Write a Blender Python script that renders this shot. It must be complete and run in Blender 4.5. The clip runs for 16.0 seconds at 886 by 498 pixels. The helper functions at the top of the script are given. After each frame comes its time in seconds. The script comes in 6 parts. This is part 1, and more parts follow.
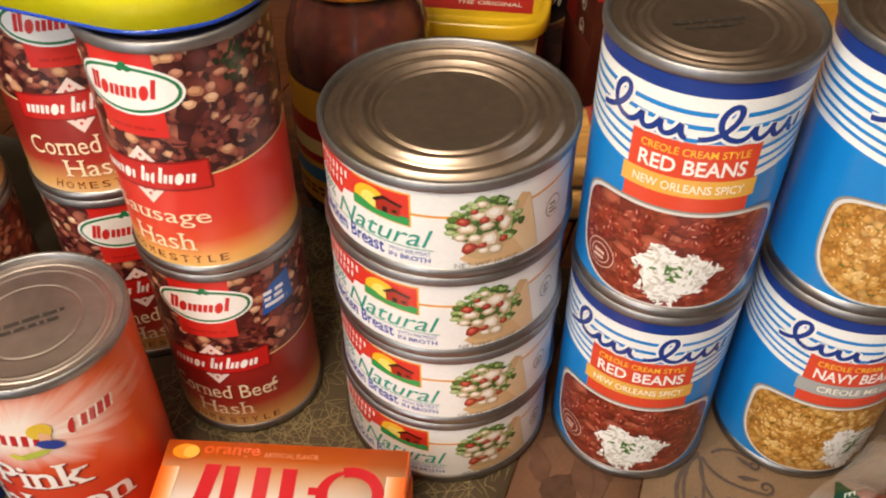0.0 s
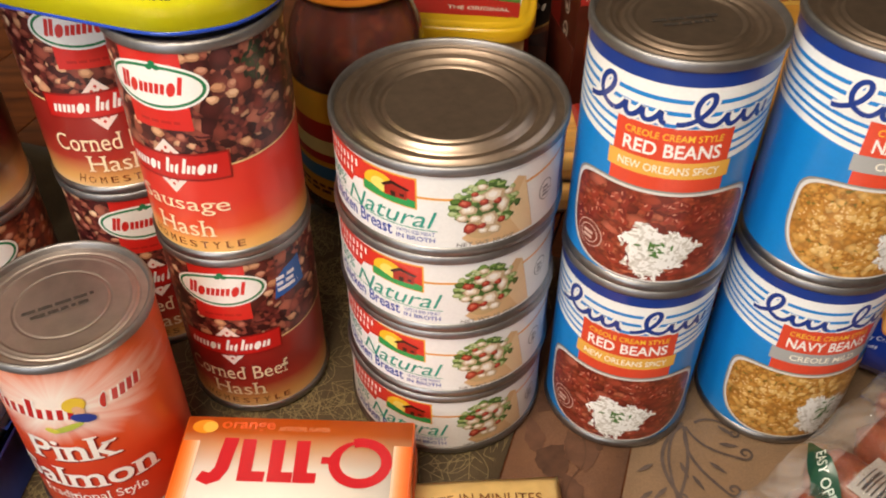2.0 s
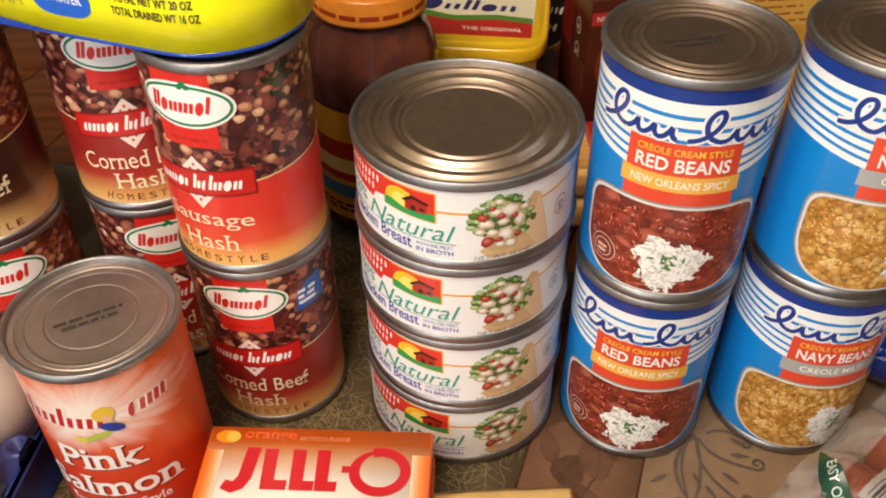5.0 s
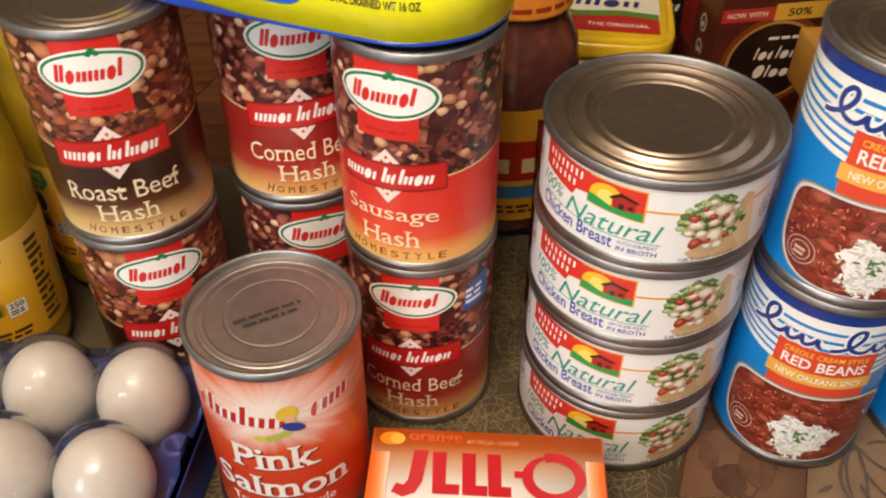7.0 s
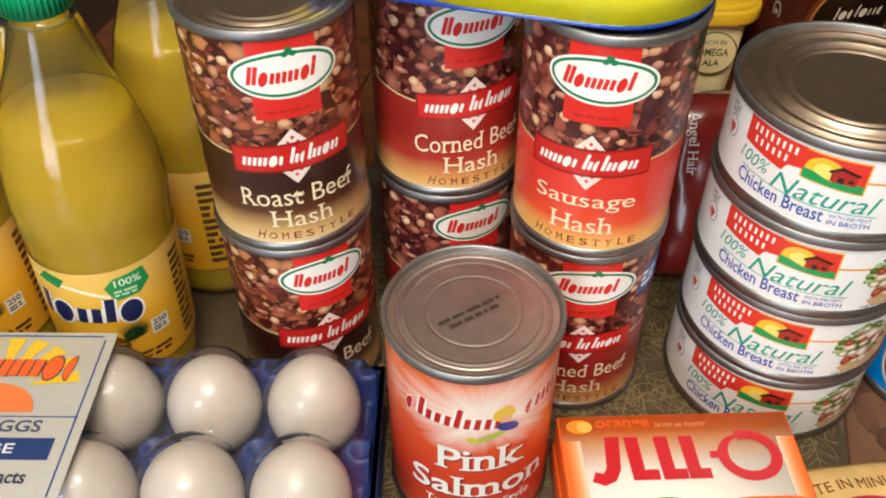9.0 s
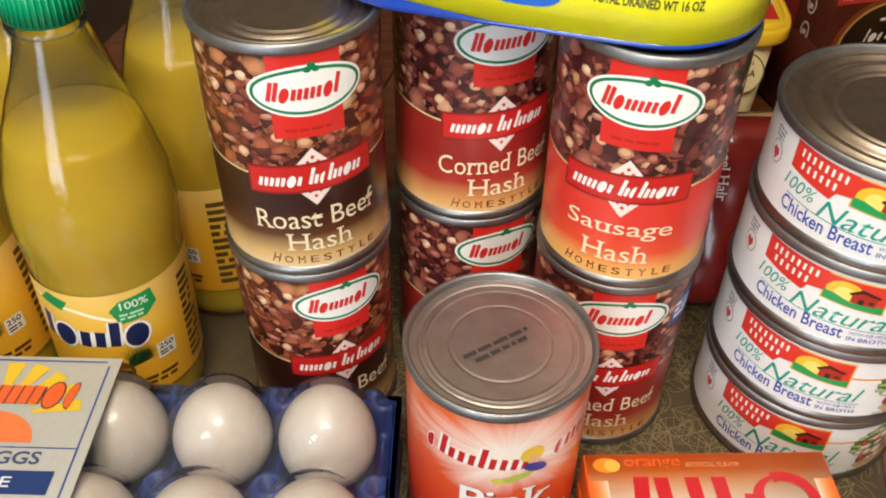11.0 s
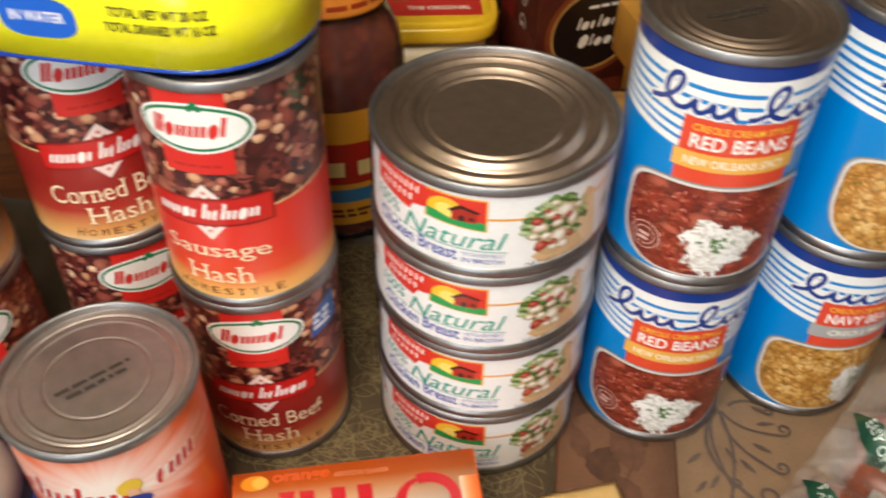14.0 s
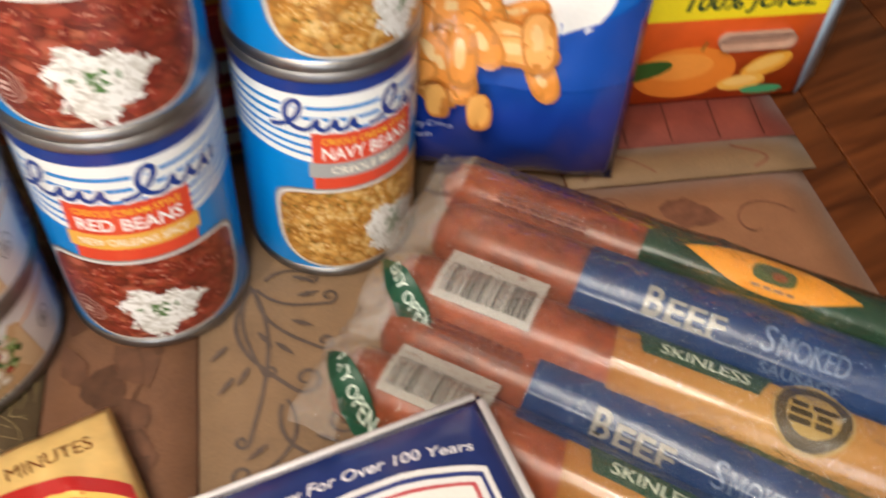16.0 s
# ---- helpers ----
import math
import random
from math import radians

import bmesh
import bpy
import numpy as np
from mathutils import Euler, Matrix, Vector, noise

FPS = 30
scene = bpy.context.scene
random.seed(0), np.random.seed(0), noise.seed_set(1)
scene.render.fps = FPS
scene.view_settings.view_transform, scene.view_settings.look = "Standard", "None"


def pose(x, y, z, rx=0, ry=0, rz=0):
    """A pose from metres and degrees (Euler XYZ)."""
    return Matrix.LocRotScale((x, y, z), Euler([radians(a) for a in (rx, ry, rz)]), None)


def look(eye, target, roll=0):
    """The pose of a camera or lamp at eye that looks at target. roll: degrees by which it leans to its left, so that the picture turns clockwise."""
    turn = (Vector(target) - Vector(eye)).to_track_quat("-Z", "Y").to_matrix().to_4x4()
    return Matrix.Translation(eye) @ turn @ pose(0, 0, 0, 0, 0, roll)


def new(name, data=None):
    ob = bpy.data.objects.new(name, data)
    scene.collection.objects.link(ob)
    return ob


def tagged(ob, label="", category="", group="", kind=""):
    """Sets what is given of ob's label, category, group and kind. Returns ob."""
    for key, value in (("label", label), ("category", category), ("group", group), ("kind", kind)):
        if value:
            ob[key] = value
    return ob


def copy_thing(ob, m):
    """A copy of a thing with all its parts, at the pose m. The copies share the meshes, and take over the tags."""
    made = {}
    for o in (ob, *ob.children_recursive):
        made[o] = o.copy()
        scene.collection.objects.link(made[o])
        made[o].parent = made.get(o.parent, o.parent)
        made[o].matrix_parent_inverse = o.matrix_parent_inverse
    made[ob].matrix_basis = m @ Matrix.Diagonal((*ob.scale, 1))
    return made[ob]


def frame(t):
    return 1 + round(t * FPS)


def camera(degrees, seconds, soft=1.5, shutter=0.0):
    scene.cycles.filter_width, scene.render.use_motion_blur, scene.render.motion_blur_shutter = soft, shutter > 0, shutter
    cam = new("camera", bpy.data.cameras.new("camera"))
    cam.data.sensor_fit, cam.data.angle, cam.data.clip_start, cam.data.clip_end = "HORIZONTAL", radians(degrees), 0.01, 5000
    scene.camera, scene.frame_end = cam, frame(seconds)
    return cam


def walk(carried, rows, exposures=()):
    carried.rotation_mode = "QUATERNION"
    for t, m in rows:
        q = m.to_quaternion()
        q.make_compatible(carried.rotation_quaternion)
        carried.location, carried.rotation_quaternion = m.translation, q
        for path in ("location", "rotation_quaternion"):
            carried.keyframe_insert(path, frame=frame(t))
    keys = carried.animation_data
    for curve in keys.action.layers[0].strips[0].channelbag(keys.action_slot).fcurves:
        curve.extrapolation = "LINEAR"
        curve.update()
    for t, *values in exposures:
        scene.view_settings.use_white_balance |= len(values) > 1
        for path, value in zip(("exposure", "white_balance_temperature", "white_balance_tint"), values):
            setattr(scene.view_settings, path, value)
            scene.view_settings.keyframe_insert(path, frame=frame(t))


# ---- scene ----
cam = camera(52.6, 16.0, 1.95, 0.5)
METRES, EYE, TILT, LEAN, TURN = 0.6332, 0.3831, -42.51, 0.0, 0.0
ROWS = [
    (0.0, 0.0, 0.0, 0.0, 0.0, 0.0, -0.0),
    (0.5, -0.0126, -0.0098, -0.0081, -0.01, -0.01, -0.2),
    (1.0, -0.015, -0.0182, -0.0078, -0.38, 0.37, -0.14),
    (1.5, -0.0243, -0.0215, -0.0143, -0.65, 0.23, -0.18),
    (2.0, -0.0136, -0.0496, -0.0187, -1.1, 0.59, 0.86),
    (2.5, -0.0106, -0.0645, -0.0228, -0.91, 1.53, 0.9),
    (3.0, -0.0102, -0.0619, -0.0211, -0.89, 1.58, 0.8),
    (5.5, -0.0302, -0.0688, -0.0227, -0.38, 1.93, 1.01),
    (6.0, -0.0618, -0.048, -0.0169, -0.21, 2.05, 0.9),
    (6.5, -0.117, -0.0493, -0.0139, -0.22, 1.96, 0.86),
    (7.0, -0.149, -0.0467, -0.0203, -0.18, 1.66, -0.12),
    (7.5, -0.1578, -0.0359, -0.0151, 2.46, 0.49, -1.82),
    (8.0, -0.223, -0.0138, -0.0123, 0.81, 0.41, -0.04),
    (8.5, -0.2948, -0.0142, -0.0017, -2.86, -0.14, 2.85),
    (9.0, -0.324, -0.0245, 0.0005, -3.83, -0.4, 3.67),
    (11.5, -0.3416, 0.0143, 0.0125, -3.58, 0.65, 2.02),
    (12.0, -0.3454, 0.0122, 0.0177, -2.26, 0.72, 0.85),
    (12.5, -0.3339, 0.0268, 0.0245, -3.65, -0.53, 1.5),
    (13.0, -0.2982, 0.0219, 0.0339, -4.94, -0.3, 3.56),
    (13.5, -0.2043, 0.0016, 0.0214, -7.55, -0.45, 5.77),
    (14.0, -0.1324, -0.011, 0.0146, -9.15, -0.89, 7.17),
    (14.5, -0.0826, -0.0017, -0.013, -11.74, -2.41, 10.0),
    (15.0, -0.0613, 0.0068, -0.0167, -14.67, -3.47, 11.05),
    (15.5, 0.0288, 0.0453, -0.0249, -20.74, -6.67, 14.13),
    (16.0, 0.1008, 0.0769, -0.0639, -24.77, -10.75, 17.13),
]
walk(cam, [(t, pose(0, 0, EYE, TILT, LEAN, TURN) @ pose(METRES * x, METRES * y, METRES * z, 90 + pitch, roll, yaw)) for t, x, y, z, yaw, pitch, roll in ROWS], [
    (0.0, 0.02, 6350, 10), (1.5, -0.03, 6350, 10), (3.0, 0.02, 6350, 10), (6.0, -0.03, 6350, 10), (7.5, -0.13, 6100, 8), (8.0, -0.08, 5900, 6), (8.5, 0.03, 5750, 4), (13.0, 0.03, 5700, 3), (14.0, 0.0, 5900, 6), (15.0, 0.0, 6200, 9), (15.5, 0.03, 6200, 9), (16.0, 0.2, 6050, 8)])

# ---- world and light: a dining room lit by a hanging lamp and daylight from a window ----
world = bpy.data.worlds.new("world")
scene.world = world
world.use_nodes = True
world.node_tree.nodes["Background"].inputs[0].default_value = (0.55, 0.62, 0.75, 1)
world.node_tree.nodes["Background"].inputs[1].default_value = 0.3
BULBS = [(-0.27 + 0.17 * math.cos(a), -0.17 + 0.17 * math.sin(a), 0.93) for a in (0.3, 1.55, 2.8, 4.05, 5.3)]
for place in BULBS:
    lamp = bpy.data.lights.new("bulb_light", "POINT")
    lamp.energy, lamp.color, lamp.shadow_soft_size = 8.6, (1.0, 0.84, 0.66), 0.06
    new("bulb_light", lamp).location = place
day = bpy.data.lights.new("window_daylight", "AREA")
day.shape, day.size, day.size_y, day.energy, day.color = "RECTANGLE", 0.9, 1.6, 38.0, (0.95, 0.97, 1.0)
new("window_daylight", day).matrix_world = look((-1.35, -2.08, 0.60), (-1.35, 0.0, 0.60))

# ---- materials ----
def tree(name):
    m = bpy.data.materials.new(name)
    m.use_nodes = True
    return m, m.node_tree.nodes, m.node_tree.links, m.node_tree.nodes["Principled BSDF"]


def ramp(nodes, stops, interp="LINEAR"):
    r = nodes.new("ShaderNodeValToRGB")
    r.color_ramp.interpolation = interp
    e = r.color_ramp.elements
    while len(e) < len(stops):
        e.new(0.5)
    for k, (p, c) in zip(e, stops):
        k.position, k.color = p, (*c, 1)
    return r


def noise_node(nodes, links, scale, detail=4, rough=0.55, where="Object"):
    co = nodes.new("ShaderNodeTexCoord")
    n = nodes.new("ShaderNodeTexNoise")
    n.inputs["Scale"].default_value, n.inputs["Detail"].default_value, n.inputs["Roughness"].default_value = scale, detail, rough
    links.new(co.outputs[where], n.inputs["Vector"])
    return n


def bump(nodes, links, bsdf, height, strength, dist=0.001):
    b = nodes.new("ShaderNodeBump")
    b.inputs["Strength"].default_value, b.inputs["Distance"].default_value = strength, dist
    links.new(height, b.inputs["Height"])
    links.new(b.outputs["Normal"], bsdf.inputs["Normal"])


def plain(name, col, rough=0.4, metal=0.0, vary=0.06, scale=180.0, bumps=0.04, coat=0.0):
    """A surface with a fine grain and broad blotches round one colour."""
    m, nodes, links, b = tree(name)
    n1, n2 = noise_node(nodes, links, scale), noise_node(nodes, links, scale / 14, 3)
    add = nodes.new("ShaderNodeMath")
    add.operation = "ADD"
    links.new(n1.outputs["Fac"], add.inputs[0])
    links.new(n2.outputs["Fac"], add.inputs[1])
    lo, hi = [max(0, c * (1 - 2.2 * vary)) for c in col], [min(1, c * (1 + 2.2 * vary)) for c in col]
    r = ramp(nodes, [(0.35, lo), (0.65, hi)])
    half = nodes.new("ShaderNodeMath")
    half.operation, half.inputs[1].default_value = "MULTIPLY", 0.5
    links.new(add.outputs[0], half.inputs[0])
    links.new(half.outputs[0], r.inputs[0])
    links.new(r.outputs[0], b.inputs["Base Color"])
    rr = nodes.new("ShaderNodeMapRange")
    rr.inputs["To Min"].default_value, rr.inputs["To Max"].default_value = rough * 0.85, min(1, rough * 1.18)
    links.new(n2.outputs["Fac"], rr.inputs["Value"])
    links.new(rr.outputs[0], b.inputs["Roughness"])
    b.inputs["Metallic"].default_value, b.inputs["Coat Weight"].default_value = metal, coat
    b.inputs["Coat Roughness"].default_value = 0.12
    if bumps:
        bump(nodes, links, b, n1.outputs["Fac"], bumps)
    return m


def hexcol(h):
    c = [int(h[i:i + 2], 16) / 255 for i in (0, 2, 4)]
    return tuple(x / 12.92 if x < 0.04045 else ((x + 0.055) / 1.055) ** 2.4 for x in c)


INKS = {}


def ink(h, rough=0.33, coat=0.25):
    """Printing ink of a colour on coated paper."""
    if (h, rough) not in INKS:
        INKS[(h, rough)] = plain("ink_" + h, hexcol(h), rough, 0, 0.02, 700, 0.015, coat)
    return INKS[(h, rough)]


def cells(name, stops, scale, stops2=None, rough=0.35, stretch=(1, 1, 1), dark=0.45, gloss_bits=True):
    """A printed photograph of diced or lumpy food: two sizes of irregular pieces, each with its own colour, darker between."""
    m, nodes, links, b = tree(name)
    co, mp = nodes.new("ShaderNodeTexCoord"), nodes.new("ShaderNodeMapping")
    links.new(co.outputs["Object"], mp.inputs["Vector"])
    mp.inputs["Scale"].default_value = stretch
    wob = nodes.new("ShaderNodeTexNoise")
    wob.inputs["Scale"].default_value, wob.inputs["Detail"].default_value = scale * 1.6, 3
    links.new(mp.outputs[0], wob.inputs["Vector"])
    mixv = nodes.new("ShaderNodeVectorMath")
    mixv.operation = "MULTIPLY_ADD"
    k = 0.34 / scale
    mixv.inputs[1].default_value = (k, k, k)
    links.new(wob.outputs["Color"], mixv.inputs[0])
    links.new(mp.outputs[0], mixv.inputs[2])
    outs = []
    for s, st in ((scale, stops), (scale * 2.3, stops2 or stops)):
        v = nodes.new("ShaderNodeTexVoronoi")
        v.inputs["Scale"].default_value = s
        links.new(mixv.outputs[0], v.inputs["Vector"])
        sep = nodes.new("ShaderNodeSeparateColor")
        links.new(v.outputs["Color"], sep.inputs[0])
        r = ramp(nodes, st, "CONSTANT")
        links.new(sep.outputs[0], r.inputs[0])
        shade = ramp(nodes, [(0.25, (1.15, 1.15, 1.15)), (0.75, (dark, dark, dark))])
        links.new(v.outputs["Distance"], shade.inputs[0])
        mul = nodes.new("ShaderNodeMix")
        mul.data_type, mul.blend_type = "RGBA", "MULTIPLY"
        mul.inputs[0].default_value = 1
        links.new(r.outputs[0], mul.inputs[6])
        links.new(shade.outputs[0], mul.inputs[7])
        outs.append((mul, sep))
    mix = nodes.new("ShaderNodeMix")
    mix.data_type = "RGBA"
    pick = ramp(nodes, [(0.0, (0, 0, 0)), (0.52, (1, 1, 1))], "CONSTANT")
    links.new(outs[0][1].outputs[1], pick.inputs[0])
    links.new(pick.outputs[0], mix.inputs[0])
    links.new(outs[0][0].outputs[2], mix.inputs[6])
    links.new(outs[1][0].outputs[2], mix.inputs[7])
    links.new(mix.outputs[2], b.inputs["Base Color"])
    b.inputs["Roughness"].default_value, b.inputs["Coat Weight"].default_value = rough, 0.25
    b.inputs["Coat Roughness"].default_value = 0.15
    return m


def fade(name, stops, z0, z1, rough=0.33, axis=2, grain=0.05):
    """Ink that changes colour across the printed sheet, as the printer laid it."""
    m, nodes, links, b = tree(name)
    co, sep = nodes.new("ShaderNodeTexCoord"), nodes.new("ShaderNodeSeparateXYZ")
    links.new(co.outputs["Object"], sep.inputs[0])
    mr = nodes.new("ShaderNodeMapRange")
    mr.inputs["From Min"].default_value, mr.inputs["From Max"].default_value = z0, z1
    n = noise_node(nodes, links, 60, 3)
    ma = nodes.new("ShaderNodeMath")
    ma.operation, ma.inputs[1].default_value = "MULTIPLY_ADD", grain * (z1 - z0)
    links.new(n.outputs["Fac"], ma.inputs[0])
    links.new(sep.outputs[axis], ma.inputs[2])
    links.new(ma.outputs[0], mr.inputs["Value"])
    r = ramp(nodes, [(p, hexcol(c)) for p, c in stops])
    links.new(mr.outputs[0], r.inputs[0])
    links.new(r.outputs[0], b.inputs["Base Color"])
    b.inputs["Roughness"].default_value, b.inputs["Coat Weight"].default_value = rough, 0.25
    b.inputs["Coat Roughness"].default_value = 0.15
    return m


def burst(name, centre):
    """Printed ink that fades in uneven rays from a pale middle to orange, then to red at the foot."""
    m, nodes, links, b = tree(name)
    co = nodes.new("ShaderNodeTexCoord")
    off, flat_, far = (nodes.new("ShaderNodeVectorMath") for _ in range(3))
    off.operation, flat_.operation, far.operation = "SUBTRACT", "MULTIPLY", "LENGTH"
    off.inputs[1].default_value, flat_.inputs[1].default_value = centre, (1, 0.7, 1.75)
    links.new(co.outputs["Object"], off.inputs[0])
    links.new(off.outputs[0], flat_.inputs[0])
    links.new(flat_.outputs[0], far.inputs[0])
    unit, rays = nodes.new("ShaderNodeVectorMath"), nodes.new("ShaderNodeTexNoise")
    unit.operation = "NORMALIZE"
    links.new(flat_.outputs[0], unit.inputs[0])
    links.new(unit.outputs[0], rays.inputs["Vector"])
    rays.inputs["Scale"].default_value, rays.inputs["Detail"].default_value = 5.0, 3
    add = nodes.new("ShaderNodeMath")
    add.operation, add.inputs[1].default_value = "MULTIPLY_ADD", 0.040
    links.new(rays.outputs["Fac"], add.inputs[0])
    links.new(far.outputs["Value"], add.inputs[2])
    glow = ramp(nodes, [(0.030, (1, 1, 1)), (0.046, (0.62, 0.62, 0.62)), (0.066, (0, 0, 0))])
    links.new(add.outputs[0], glow.inputs[0])
    sep, mr = nodes.new("ShaderNodeSeparateXYZ"), nodes.new("ShaderNodeMapRange")
    links.new(co.outputs["Object"], sep.inputs[0])
    mr.inputs["From Max"].default_value = 0.115
    links.new(sep.outputs[2], mr.inputs["Value"])
    base = ramp(nodes, [(0.0, hexcol("bc3218")), (0.4, hexcol("cf3d1c")), (0.72, hexcol("e2602c")), (1.0, hexcol("e8682c"))])
    links.new(mr.outputs[0], base.inputs[0])
    mix = nodes.new("ShaderNodeMix")
    mix.data_type = "RGBA"
    links.new(glow.outputs[0], mix.inputs[0])
    links.new(base.outputs[0], mix.inputs[6])
    mix.inputs[7].default_value = (*hexcol("f8e8da"), 1)
    links.new(mix.outputs[2], b.inputs["Base Color"])
    b.inputs["Roughness"].default_value, b.inputs["Coat Weight"].default_value = 0.33, 0.25
    return m


def film_sheet(name, col, alpha=0.16, rough=0.08, wrinkle=0.5, scale=45, ior=1.5, deep=0.004):
    """Thin clear plastic film: mostly see-through, with gloss and creases."""
    m, nodes, links, b = tree(name)
    b.inputs["Base Color"].default_value = (*col, 1)
    b.inputs["Roughness"].default_value = rough
    n = noise_node(nodes, links, scale, 5, 0.6)
    bump(nodes, links, b, n.outputs["Fac"], wrinkle, deep)
    clear, mix = nodes.new("ShaderNodeBsdfTransparent"), nodes.new("ShaderNodeMixShader")
    lw = nodes.new("ShaderNodeFresnel")
    lw.inputs["IOR"].default_value = ior
    gl = nodes.new("ShaderNodeBsdfGlossy")
    gl.inputs["Roughness"].default_value = rough
    links.new(b.inputs["Normal"].links[0].from_socket, gl.inputs["Normal"])
    links.new(b.inputs["Normal"].links[0].from_socket, lw.inputs["Normal"])
    mix.inputs[0].default_value = alpha
    links.new(clear.outputs[0], mix.inputs[1])
    links.new(b.outputs[0], mix.inputs[2])
    mix2 = nodes.new("ShaderNodeMixShader")
    links.new(lw.outputs[0], mix2.inputs[0])
    links.new(mix.outputs[0], mix2.inputs[1])
    links.new(gl.outputs[0], mix2.inputs[2])
    links.new(mix2.outputs[0], nodes["Material Output"].inputs["Surface"])
    return m


STEEL = plain("tinned_steel", (0.31, 0.30, 0.295), 0.5, 1.0, 0.06, 220, 0.03)
LID = plain("lid_steel", (0.57, 0.45, 0.35), 0.38, 1.0, 0.07, 160, 0.03)
# Bottom rims: the shadow between stacked tins is put into a darker steel.
SHADEDRIM = plain("shaded_rim_steel", (0.30, 0.29, 0.28), 0.4, 1.0, 0.08, 200, 0.03)
WHITE = ink("f0eeea")
HASH = cells("hash_photo", [(0, hexcol("42191a")), (0.2, hexcol("6c3028")), (0.42, hexcol("90493a")), (0.58, hexcol("542220")), (0.76, hexcol("a86450")), (0.90, hexcol("d09a76")), (0.95, hexcol("7a3a30"))], 150,
             [(0, hexcol("361414")), (0.3, hexcol("602824")), (0.55, hexcol("824034")), (0.80, hexcol("a25e4a")), (0.95, hexcol("cc9c7a"))], dark=0.56)
ROASTHASH = cells("roast_hash_photo", [(0, hexcol("4e2016")), (0.2, hexcol("84402c")), (0.45, hexcol("a2593a")), (0.66, hexcol("642e20")), (0.80, hexcol("bc7c50")), (0.93, hexcol("e0b484"))], 140,
                  [(0, hexcol("421812")), (0.3, hexcol("743424")), (0.55, hexcol("944c32")), (0.80, hexcol("b06c48")), (0.95, hexcol("d09e74"))], stretch=(1, 1, 1.25))
REDBEANS = cells("red_bean_photo", [(0, hexcol("742a1c")), (0.3, hexcol("923e2a")), (0.6, hexcol("7e3020")), (0.82, hexcol("a85640"))], 170,
                 [(0, hexcol("86341f")), (0.5, hexcol("98442c")), (0.85, hexcol("ae6044"))], stretch=(0.8, 0.8, 1.4), dark=0.62)
NAVYBEANS = cells("navy_bean_photo", [(0, hexcol("b07a30")), (0.3, hexcol("c9974a")), (0.6, hexcol("bd8438")), (0.85, hexcol("cfa45e"))], 310,
                  [(0, hexcol("a87028")), (0.5, hexcol("c48e40")), (0.9, hexcol("7a6a2a"))], dark=0.72)

# ---- mesh helpers ----
def mesh_object(name, bm, mats, parent=None, label="", smooth=True):
    me = bpy.data.meshes.new(name)
    if smooth:
        for f in bm.faces:
            f.smooth = True
    bm.to_mesh(me)
    bm.free()
    for m in (mats if isinstance(mats, (list, tuple)) else [mats]):
        me.materials.append(m)
    ob = new(name, me)
    ob.parent = parent
    if label:
        ob["label"] = label
    return ob


def part(name, bm, material, parent, label="", smooth=True):
    return mesh_object(name, bm, material, parent, label, smooth)


def thing(name, m, label, category, group=""):
    e = new(name)
    e.empty_display_size = 0.02
    e.matrix_basis = m
    return tagged(e, label, category, group)


def revolve(profile, seg=64, centre=(0, 0)):
    """A surface of revolution from (radius, height) pairs."""
    bm = bmesh.new()
    rings = []
    for r, z in profile:
        if r < 1e-6:
            rings.append([bm.verts.new((centre[0], centre[1], z))])
        else:
            rings.append([bm.verts.new((centre[0] + r * math.cos(2 * math.pi * i / seg), centre[1] + r * math.sin(2 * math.pi * i / seg), z)) for i in range(seg)])
    for a, b in zip(rings, rings[1:]):
        for i in range(seg):
            j = (i + 1) % seg
            if len(a) == 1 and len(b) == 1:
                continue
            if len(a) == 1:
                bm.faces.new((a[0], b[j], b[i]))
            elif len(b) == 1:
                bm.faces.new((a[i], a[j], b[0]))
            else:
                bm.faces.new((a[i], a[j], b[j], b[i]))
    bmesh.ops.recalc_face_normals(bm, faces=bm.faces)
    return bm


def box(w, d, h, bev=0.0008, at=(0, 0, 0), seg=2):
    """A box standing on z of at, with eased edges."""
    bm = bmesh.new()
    bmesh.ops.create_cube(bm, size=1)
    bmesh.ops.scale(bm, vec=(w, d, h), verts=bm.verts)
    bmesh.ops.translate(bm, vec=(at[0], at[1], at[2] + h / 2), verts=bm.verts)
    if bev:
        bmesh.ops.bevel(bm, geom=bm.edges[:], offset=bev, segments=seg, affect="EDGES", profile=0.5)
    return bm


GLYPHS = {}


def stem_feet(v, f):
    """Small slab feet on the flat ends of upright strokes, as a book face has them."""
    count, feet = {}, []
    for q in f:
        for i in range(len(q)):
            side = tuple(sorted((q[i], q[i - 1])))
            count[side] = count.get(side, 0) + 1
    for q in f:
        mid = sum(v[i][1] for i in q) / len(q)
        for i in range(len(q)):
            a, b = v[q[i]], v[q[i - 1]]
            wide = abs(a[0] - b[0])
            if count[tuple(sorted((q[i], q[i - 1])))] == 1 and abs(a[1] - b[1]) < 1e-4 and 0.045 < wide < 0.17:
                x0, x1, y = min(a[0], b[0]), max(a[0], b[0]), a[1]
                up = 0.034 if mid > y else -0.034
                feet.append([(x0 - 0.075, y), (x1 + 0.075, y), (x1 + 0.07, y + up), (x1, y + up * 2), (x0, y + up * 2), (x0 - 0.07, y + up)])
    for foot in feet:
        f.append(tuple(range(len(v), len(v) + len(foot))))
        v.extend(foot)


